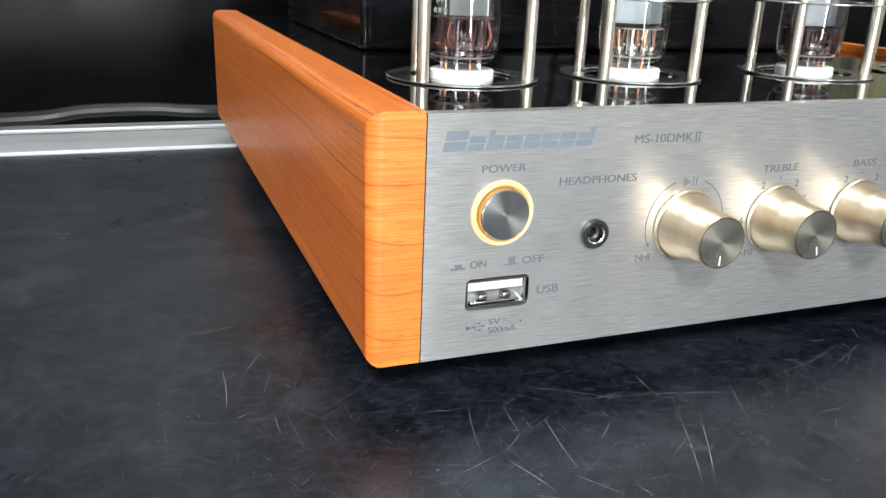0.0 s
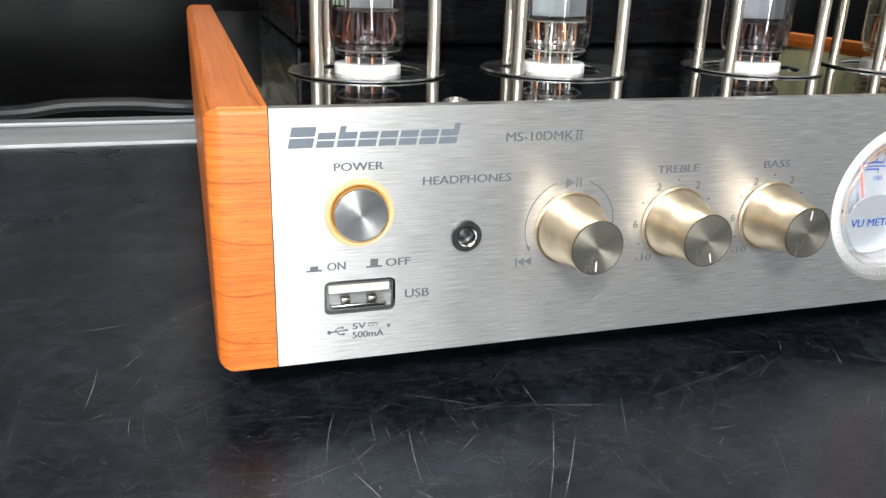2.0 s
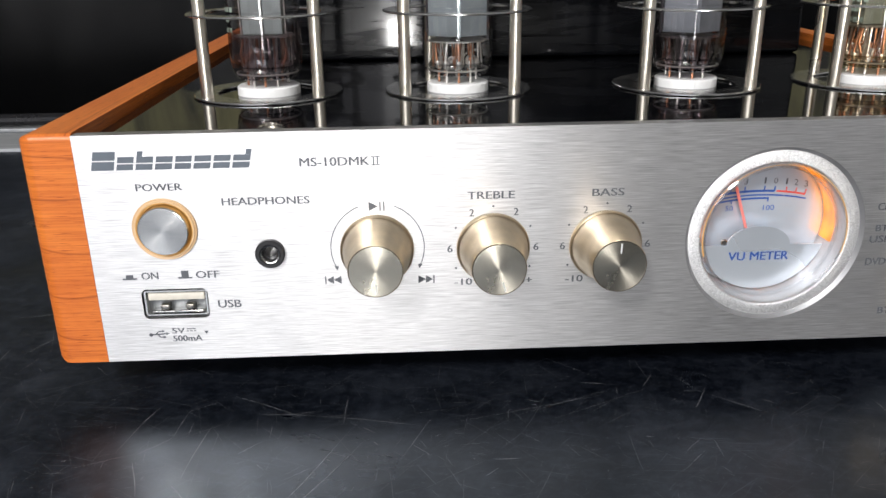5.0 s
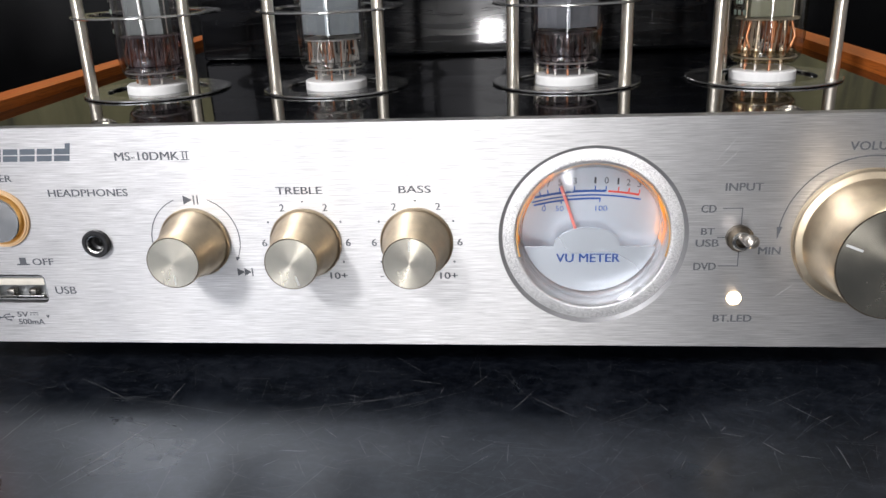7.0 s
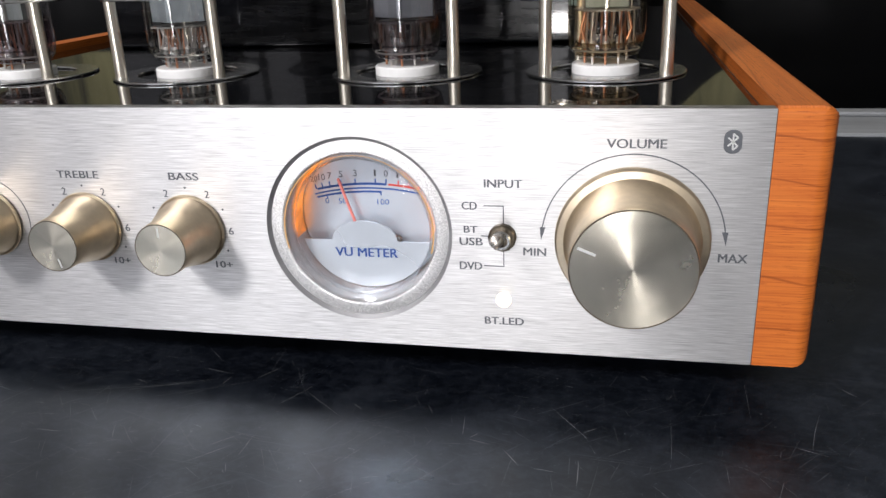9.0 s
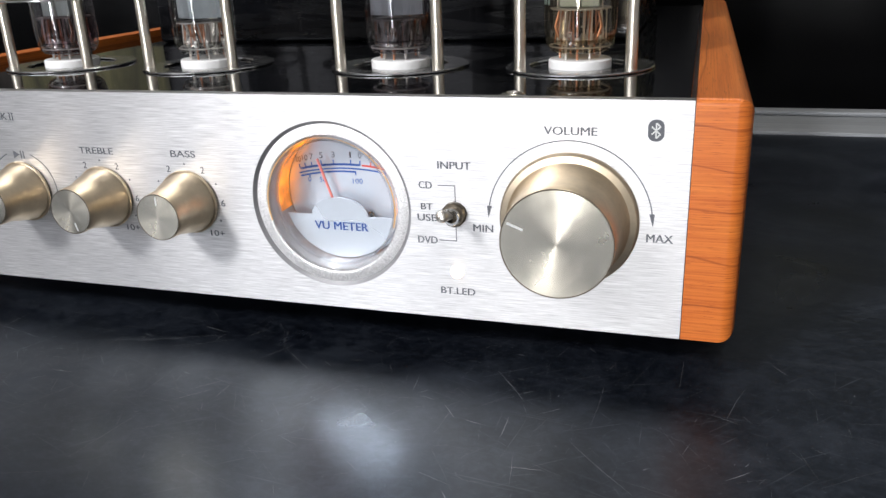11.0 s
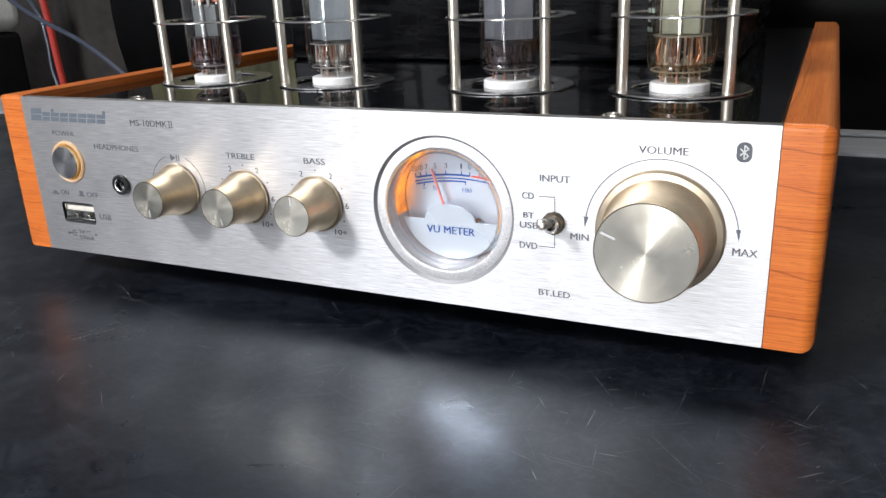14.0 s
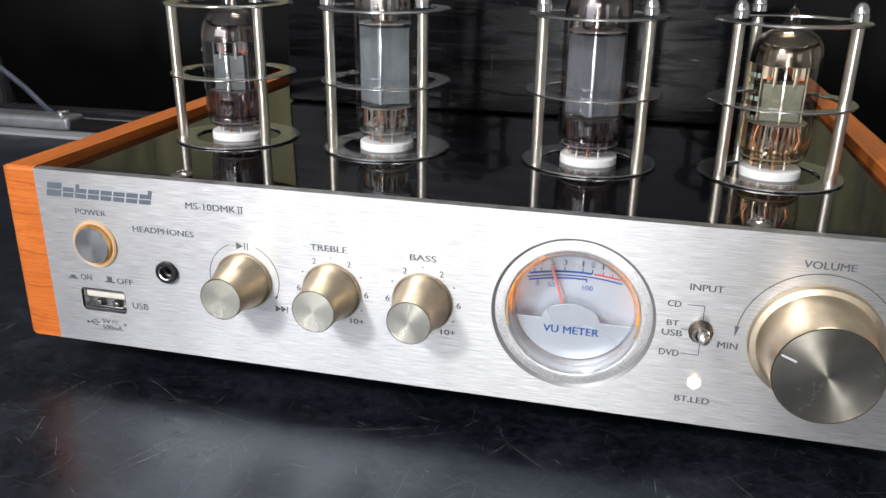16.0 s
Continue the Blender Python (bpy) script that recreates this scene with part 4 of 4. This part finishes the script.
def build_meter():
    cx, cz = 33.1, 35.3
    m = centred("level_meter", lathe_bm([(19.3, -0.02), (18.55, -0.75), (18.4, -0.75)], "Y", seg=96), GROOVE, amp, (cx, 0, cz), "round lit level meter sunk in the panel")
    centred("bezel", lathe_bm([(18.5, -0.74), (18.3, -0.62), (16.2, -0.55), (15.95, -0.7), (15.8, -1.6)], "Y", seg=96), SAND, m, (0, 0, 0), "sparkling silver bezel")
    centred("acrylic_lip", lathe_bm([(15.8, -0.9), (15.65, -0.2), (15.2, 0.1), (14.75, -0.2), (14.6, -9.5)], "Y", seg=80), LIP, m, (0, 0, 0), "clear acrylic inner lip")
    centred("lip_step", lathe_bm([(14.7, -2.2), (14.35, -2.5), (14.3, -3.2), (14.62, -3.5)], "Y", seg=80), LIP, m, (0, 0, 0), "clear acrylic inner step")
    centred("lens", lathe_bm([(15.4, -0.3), (12, 0.2), (8, 0.55), (4, 0.75), (0, 0.8)], "Y", seg=64), LENS, m, (0, 0, 0), "clear domed lens")
    # the housing and its two amber lamps
    centred("housing", lathe_bm([(15.78, -1.2), (15.75, -12.0), (0, -12.0)], "Y", seg=64), HOUSING, m, (0, 0, 0), "pale meter housing")
    for s in (-1, 1):
        bm = bmesh.new()
        vs = []
        for k in range(15):
            a = radians(90 - s * (34 + 70 * k / 14))
            vs.append([bm.verts.new((15.45 * math.cos(a), y, 15.45 * math.sin(a))) for y in (5.2, 8.0, 10.4)])
        for p, q in zip(vs, vs[1:]):
            for k in (0, 1):
                bm.faces.new((p[k], q[k], q[k + 1], p[k + 1]))
        bmesh.ops.solidify(bm, geom=list(bm.faces), thickness=0.3)
        part("amber_lamp", bm, AMBER, m, "lit amber lamp strip")
    # thin glowing strip added in place of the amber light the clear lip bends
    bm = bmesh.new()
    vs = []
    for k in range(49):
        a = radians(-16 + 212 * k / 48)
        w = 0.06 + 0.12 * abs(k - 24) / 24
        vs.append([bm.verts.new(((15.5 + e) * math.cos(a), 0.16, (15.5 + e) * math.sin(a))) for e in (-w, w)])
    for p, q in zip(vs, vs[1:]):
        bm.faces.new((p[0], q[0], q[1], p[1]))
    part("rim_glow", bm, AMBER_EDGE, m, "thin glowing strip painting the amber light in the lip")
    Y, YC = 10.5, 6.0
    K = 1.028
    dial = part("dial", plate_bm([circle_loop(0, 0, 15.3, 64)], Y, 0.5), DIAL, m, "pale dial with blue and red scale", smooth=False)
    # scale: flat arcs whose centre lies far below the dial
    RC, ZC = 50.0 * K, -42.6 * K - 1.1

    def ang(x, r=RC):
        return math.degrees(math.acos((x - 0.4) * K / r))

    def arc_pts(r, x0, x1, w):
        return arc_polys(0.4, ZC, r * K, ang(x0, r * K), ang(x1, r * K), w, 24)

    def tick(x, r0, r1, w=0.26):
        a = radians(ang(x))
        return stroke(0.4 + r0 * K * math.cos(a), ZC + r0 * K * math.sin(a), 0.4 + r1 * K * math.cos(a), ZC + r1 * K * math.sin(a), w)

    part("scale_arc", flat_bm(arc_pts(50.4, -11.3, 3.4, 0.5) + arc_pts(49.5, -11.9, 10.6, 0.34) + arc_pts(48.75, -11.5, 2.4, 0.42), Y), BLUE_INK, dial, smooth=False)
    part("scale_arc", flat_bm(arc_pts(50.4, 3.9, 10.2, 0.42), Y), RED_INK, dial, smooth=False)
    marks_x = (-11.4, -10.0, -8.4, -6.0, -3.0, 1.2, 3.4)
    part("scale_tick", flat_bm([tick(x, 50.4, 51.5) for x in marks_x] + [tick(x, 48.0, 48.75) for x in (-9.6, -6.0, 2.3)], Y - 0.005), BLUE_INK, dial, smooth=False)
    part("scale_tick", flat_bm([tick(x, 50.4, 51.5) for x in (5.9, 8.0, 10.1)], Y - 0.005), RED_INK, dial, smooth=False)
    for body, x in (("20", -11.9), ("10", -10.2), ("7", -8.5), ("5", -6.05), ("3", -3.0), ("1", 1.2), ("0", 3.5), ("1", 5.9), ("2", 8.0), ("3", 10.2)):
        x *= K
        z = ZC + math.sqrt((52.7 * K) ** 2 - (x - 0.4) ** 2)
        w = 0.42 if body == "1" else 0.85 if len(body) == 1 else 1.45
        text(body, x - w / 2, x + w / 2, z - 0.70, z + 0.70, Y, INK, dial)
    for body, x in (("0", -9.4), ("50", -6.1), ("100", 2.6)):
        x *= K
        w = 0.85 * len(body)
        text(body, x - w / 2, x + w / 2, 2.4, 3.6, Y, BLUE_INK, dial)
    for x in (-6.6, 5.6):
        part("dial_screw", lathe_bm([(0.75, 0), (0.75, 0.25), (0.5, 0.5), (0, 0.5)], "Y", (x, Y, -5.0), 16), LEVER, dial, "small dull screw")
    # lower cover with a half-round hub
    loop = [(14.5 * math.cos(radians(a)), 14.5 * math.sin(radians(a))) for a in np.linspace(196.8, 343.2, 44)]
    hub = [(-0.6 + 7.05 * math.cos(radians(a)), -4.2 + 4.35 * math.sin(radians(a))) for a in np.linspace(0, 180, 30)]
    low = part("dial_cover", plate_bm([loop + hub], YC, 0.25), DIAL_LOW, m, "pale lower cover with half-round hub", smooth=False)
    text("VU METER", -7.15, 6.35, -7.7, -5.75, YC - 0.08, BLUE_INK, low, bold=0.11)
    part("needle", tube_bm([(-3.0, Y - 2.4, -0.8), (-6.1, Y - 2.4, 8.6)], 0.32, 8), NEEDLE, m, "red pointer needle")


build_button()
build_jack()
build_usb()
build_switch()
build_meter()


# ---- tubes in their guards ----
TUBE_X, TUBE_Y = (-80.3, -30.6, 30.6, 80.3), 58.0
RINGS = (DECK_Z + 0.34, 78.6, 99.2)


def build_guard(x):
    g = thing("tube_guard", "nickel tube guard of flat rings on rods", "tube guard", "tube guards", (x, TUBE_Y, DECK_Z))
    for k, z in enumerate(RINGS):
        z -= DECK_Z
        r = 13.2 if k == 0 else 15.0
        bm = lathe_bm([(r, z - 0.3), (19.0, z - 0.3), (19.2, z - 0.1), (19.2, z + 0.1), (19.0, z + 0.3), (r, z + 0.3), (r - 0.1, z), (r, z - 0.3)], "Z", (0, 0, 0), 72)
        part("ring", bm, RING, g)
    for c in ((-13.9, -9.6, 0), (13.9, -9.6, 0), (-6.8, 15.6, 0)):
        part("rod", lathe_bm([(0, 0.1), (1.5, 0.1), (1.5, 41.2), (0, 41.2)], "Z", c, 20), ROD, g)
        part("cap_nut", lathe_bm([(2.2, 42.3), (2.2, 43.9), (1.9, 44.2), (1.75, 45.4), (1.0, 46.5), (0, 46.9)], "Z", c, 18), RING, g)
    return g


def build_tube(x, tall, glass, kind, label, film=None, slim=0.88):
    t = thing("vacuum_tube", label, "vacuum tube", "tubes on the deck", (x, TUBE_Y, DECK_Z))
    part("socket", lathe_bm([(0, 0), (8.1, 0), (8.1, 2.0), (7.8, 2.3), (3, 2.35), (0, 2.35)], "Z", seg=48), CERAMIC, t, "white ceramic socket")
    R, h = 10.5, tall
    prof = [(0, 3.7), (6.2, 3.7), (8.4, 4.2), (9.6, 5.4), (10.2, 7.4), (R, 10.0), (R, h - 7), (R - 0.7, h - 4), (R - 2.6, h - 1.4), (R - 5.6, h + 0.2), (3.2, h + 0.7), (2.4, h + 1.6), (2.1, h + 3.2), (1.2, h + 5.0), (0, h + 6.2)]
    part("envelope", lathe_bm(prof, "Z", seg=56), glass, t, "glass envelope with a pip on top")
    part("getter_film", lathe_bm([(R - 0.3, h - 8.6), (R - 0.35, h - 6.5), (R - 1.0, h - 3.9), (R - 2.9, h - 1.7), (R - 5.8, h - 0.15), (0, h + 0.3)], "Z", seg=40), GETTER, t, "silvery film inside the dome")
    part("glass_foot", lathe_bm([(0, 4.6), (6.0, 4.6), (8.0, 5.4), (8.9, 6.6), (7.8, 7.0), (6.6, 6.2), (4.0, 5.9), (0, 5.9)], "Z", seg=40), glass, t)
    for z, r in ((4.4, 7.6), (5.6, 8.9), (7.2, 8.2)):
        part("stem_ring", lathe_bm([(r, z - 0.22), (r + 0.28, z), (r, z + 0.22), (r - 0.28, z), (r, z - 0.22)], "Z", seg=36), WIRE if z == 5.6 else glass, t)
    # random bright beads added to stand for the glints in the lower bulb
    drops = bmesh.new()
    rnd = random.Random(int(x) + 5)
    for k in range(26):
        a, r, z = rnd.uniform(0, 6.28), rnd.uniform(3.0, 8.4), rnd.uniform(6.4, 10.2)
        bmesh.ops.create_icosphere(drops, subdivisions=1, radius=rnd.uniform(0.22, 0.5), matrix=Matrix.Translation((r * math.cos(a), r * math.sin(a), z)))
    tagged(part("sparkle_beads", drops, WIRE, t), kind="stuff")
    low = 12.6 if kind == "power" else 14.6
    # see-through tinted sleeve, makes the lower bulb darker
    if film:
        part("lower_tint", lathe_bm([(8.6, 7.2), (9.5, 8.6), (9.8, 11), (9.8, low + 0.2), (9.2, low + 1.0)], "Z", seg=40), film, t, "tinted sleeve that darkens the lower bulb")
    top = 36.8 if kind == "power" else h - 9.0
    rng = random.Random(int(x))
    for k in range(9):
        a = radians(36 * k + 18)
        c, s = math.cos(a), math.sin(a)
        r2 = rng.uniform(5.2, 7.6)
        part("pin", tube_bm([(5.9 * c, 5.9 * s, 2.4), (5.9 * c, 5.9 * s, 6.0), (6.6 * c, 6.6 * s, 8.2), (r2 * c, r2 * s, low)], 0.36, 6), COPPER if k % 2 else WIRE, t)
        part("bead", lathe_bm([(0, 5.6), (0.8, 5.9), (1.05, 6.8), (0.75, 7.8), (0, 8.2)], "Z", (6.1 * c, 6.1 * s, 0), 8), WIRE, t)
        a2 = a + 0.33
        a3 = a - 0.16
        part("lead", tube_bm([(7.4 * math.cos(a3), 7.4 * math.sin(a3), 6.2), (rng.uniform(6, 8.6) * math.cos(a3), rng.uniform(6, 8.6) * math.sin(a3), low)], 0.24, 5), COPPER if k % 3 else WIRE, t)
        part("lead", tube_bm([(4.4 * math.cos(a2), 4.4 * math.sin(a2), 6.4), (rng.uniform(3, 7.4) * math.cos(a2), rng.uniform(3, 7.4) * math.sin(a2), low)], 0.28, 5), WIRE if k % 3 else COPPER, t)
    part("mica_spacer", lathe_bm([(0, low), (8.9, low), (8.9, low + 0.4), (0, low + 0.4)], "Z", seg=10), MICA, t)
    part("mica_spacer", lathe_bm([(0, top), (9.2, top), (9.2, top + 0.4), (0, top + 0.4)], "Z", seg=10), MICA, t)
    if kind == "power":
        bm = bmesh.new()
        loop = [(8.5, 1.4), (0.6, 6.4), (-0.6, 6.4), (-8.5, 1.4), (-8.5, -1.4), (-0.6, -6.3), (-0.5, -7.0), (0.5, -7.0), (0.6, -6.3), (8.5, -1.4)]
        lo = [bm.verts.new((a, b, 14.0)) for a, b in loop]
        hi = [bm.verts.new((a, b, top - 1.0)) for a, b in loop]
        for k in range(len(loop)):
            j = (k + 1) % len(loop)
            bm.faces.new((lo[k], lo[j], hi[j], hi[k]))
        bm.faces.new(lo)
        bm.faces.new(hi)
        part("anode", bm, PLATE, t, "matt grey sheet anode with a centre seam", smooth=False)
        for s in (-1, 1):
            part("stay", tube_bm([(s * 8.9, 0, low), (s * 8.9, 0, top + 1.5)], 0.35, 6), PLATE_DARK, t)
        part("grid_post", tube_bm([(0, -2.6, 8), (0, -2.6, low)], 0.7, 8), COPPER, t)
        part("top_shield", lathe_bm([(4.6, top + 0.6), (4.9, top + 1.0), (4.9, top + 4.6), (4.2, top + 5.2), (0, top + 5.2)], "Z", seg=28), GETTER, t)
        part("heater_glow", tube_bm([(-1.6, -4.4, top + 0.9), (1.6, -4.4, top + 0.9)], 0.22, 6), HEATER, t)
    else:
        hi = 25.8 if kind == "smoky" else 25.2
        for s in (-1, 1):
            part("anode", box_bm(s * 2.95 - 2.85, s * 2.95 + 2.85, -3.6, 3.6, low + 0.5, hi, 0.5), PLATE_GREEN, t, "flat sheet anode", weighted=True)
            part("cathode", tube_bm([(s * 4.1, 0, hi), (s * 4.1, 0, top + 1.2)], 0.7, 8), WIRE, t)
            part("grid_fin", box_bm(s * 4.1 - 1.8, s * 4.1 + 1.8, -0.3, 0.3, hi + 0.8, hi + 4.6), WIRE, t)
            part("heater_lead", tube_bm([(s * 5.6, -4.0, low - 0.4), (s * 6.6, -4.6, 10.6), (s * 5.6, -4.8, 8.2), (s * 5.0, -3.6, 6.6)], 0.42, 6), COPPER, t)
            part("heater_glow", tube_bm([(s * 4.1 - 1.0, -0.9, hi + 1.0), (s * 4.1 + 1.0, -0.9, hi + 1.0)], 0.24, 6), HEATER, t)
            part("grid_rod", tube_bm([(s * 6.4, -1.9, low), (s * 6.4, -1.9, top + 1)], 0.22, 6), WIRE, t)
            part("stay_plate", box_bm(s * 2.9 - 0.5, s * 2.9 + 0.5, -4.0, -3.5, hi - 1, top + 0.6, 0.1), WIRE, t)
        part("centre_screen", box_bm(-0.25, 0.25, -4.6, 4.6, low + 0.5, hi), WIRE, t)
        # pale printing on the glass, past reading
        bm = bmesh.new()
        for k, (z0, z1, a0, a1) in enumerate(((16, 17.2, 196, 222), (18.6, 19.6, 200, 214), (21, 22.2, 196, 226), (24, 25, 198, 212), (27, 28.2, 200, 224))):
            n = 8
            row = [[bm.verts.new(((R + 0.05) * math.cos(radians(a0 + (a1 - a0) * q / n)), (R + 0.05) * math.sin(radians(a0 + (a1 - a0) * q / n)), z)) for z in (z0, z1)] for q in range(n + 1)]
            for q in range(n):
                if q % 3 != 2:
                    bm.faces.new((row[q][0], row[q + 1][0], row[q + 1][1], row[q][1]))
        part("glass_print", bm, TUBE_INK, t, "faded pale green printing")
    # the bulb is slimmer than its socket ring
    for c in t.children:
        if not c.name.startswith("socket"):
            c.scale = (slim, slim, 1.0)
    return t


for x in TUBE_X:
    build_guard(x)
build_tube(TUBE_X[0], 39.0, DARK_GLASS, "smoky", "smoky glass signal tube with a silvery dome in a white socket", MAUVE_GLASS)
build_tube(TUBE_X[1], 50.0, GLASS, "power", "clear glass power tube with a grey anode in a white socket")
build_tube(TUBE_X[2], 50.0, DARK_GLASS, "power", "clear glass power tube with a grey anode in a white socket", DEEP_TINT_GLASS)
build_tube(TUBE_X[3], 39.0, TAN_GLASS, "clear", "tan-tinted glass signal tube with copper leads in a white socket")


# ---- behind the table ----
def build_sheet():
    bm = bmesh.new()
    nx, nz = 140, 34
    grid = [[None] * (nz + 1) for _ in range(nx + 1)]
    for i in range(nx + 1):
        x = -455 + 1355 * i / nx
        for k in range(nz + 1):
            z = -740 + (740 + 89 + 190 * math.exp(-((x - 30) / 75) ** 2) + 22 * math.exp(-((x + 175) / 40) ** 2)) * k / nz
            w = noise.noise(Vector((x * 0.012, z * 0.006, 1.0))) * 6 + noise.noise(Vector((x * 0.045, z * 0.02, 4.0))) * 1.2
            # it bellies: level with the lamps at one height, tipped down below that
            belly = 0.03 + 0.02 * (z - 62) if z > 62 else 0.003 * (z - 59) ** 2 if z > 19 else 4.8 - 0.24 * (z - 19)
            grid[i][k] = bm.verts.new((x, 376 + w + min(belly, 24), z))
    for i in range(nx):
        for k in range(nz):
            bm.faces.new((grid[i][k], grid[i + 1][k], grid[i + 1][k + 1], grid[i][k + 1]))
    bmesh.ops.solidify(bm, geom=list(bm.faces), thickness=0.6)
    tagged(part("hanging_sheet", bm, SHEET), "creased black plastic sheet hanging behind the table", "sheet")


build_sheet()


def cable(points, radius, mat, label):
    return tagged(part("cable", tube_bm(smooth_path(points), radius, 10), mat), label, "cable")


cable([(-420, 290, 7.5), (-260, 292, 7.5), (-205, 288, 8.5), (-180, 290, 11), (-150, 292, 11), (-125, 291, 9.5), (-60, 294, 7.5), (20, 294, 7.5)], 3.2, CABLE_BLACK, "glossy black cable lying along the rear rail")
cable([(-760, 380, 235), (-620, 322, 165), (-469, 285, 84), (-391, 280, 50), (-354, 278, 28), (-332, 275, 12), (-312, 270, 4.2), (-290, 268, 4.0)], 1.8, CABLE_BLUE, "blue-grey cable coming down onto the rear rail")
cable([(-640, 340, 178), (-480, 300, 96), (-438, 285, 70), (-430, 282, 50), (-429, 281, 28), (-420, 280, 8), (-404, 282, 4.1)], 1.5, CABLE_BLUE, "thin blue-grey cable hanging onto the rear rail")
cable([(-560, 380, 240), (-520, 352, 120), (-507, 350, 76), (-503, 350, 28), (-500, 352, -80), (-520, 360, -400), (-520, 380, -752)], 3.0, CABLE_RED, "red cable hanging down behind the table")
cable([(-600, 470, 260), (-545, 462, 120), (-528, 460, 30), (-520, 455, -150), (-515, 450, -750)], 7.0, CABLE_BLACK, "thick black cable hanging down behind the table")


def build_stand():
    b = thing("storage_bin", "tall black plastic bin with a pale lid", "bin", at=(-722, 400, -760))
    part("body", box_bm(-55, 62, -45, 45, 0, 806, 6, 3), BLACK_BIN, b, weighted=True)
    part("lid", box_bm(-60, 66, -50, 50, 806, 862, 16, 4), PALE, b, "pale plastic lid", weighted=True)


build_stand()


def build_cloth():
    bm = bmesh.new()
    grid = []
    for i in range(41):
        x = -900 + 285 * i / 40
        grid.append([bm.verts.new((x, 560 + 22 * math.sin(x * 0.03) + 12 * noise.noise(Vector((x * 0.02, k * 0.2, 2))), -740 + 1000 * k / 20)) for k in range(21)])
    for a, b in zip(grid, grid[1:]):
        for k in range(20):
            bm.faces.new((a[k], b[k], b[k + 1], a[k + 1]))
    bmesh.ops.solidify(bm, geom=list(bm.faces), thickness=1.5)
    tagged(part("hanging_cloth", bm, TAUPE), "taupe cloth hanging in folds behind the table", "cloth")


build_cloth()


def build_clamp():
    c = thing("spring_clamp", "dull grey metal spring clamp lying on the rear rail", "clamp", at=(-345, 268, 1.3))
    bm = box_bm(-52, 40, -9, 9, 0.2, 9, 3.0, 3)
    part("jaw", bm, GREY_METAL, c, weighted=True)
    part("handle", box_bm(36, 74, -7, 7, 0.2, 6, 2.0, 2), RUBBER, c, weighted=True)
    part("pivot", lathe_bm([(0, 9), (4, 9), (4, 11), (2.5, 12), (0, 12)], "Z", (30, 0, 0), 20), CHROME, c)
    part("pad", box_bm(-60, -46, -8, 8, 0.2, 10, 2.0, 2), GREY_METAL, c, weighted=True)


build_clamp()
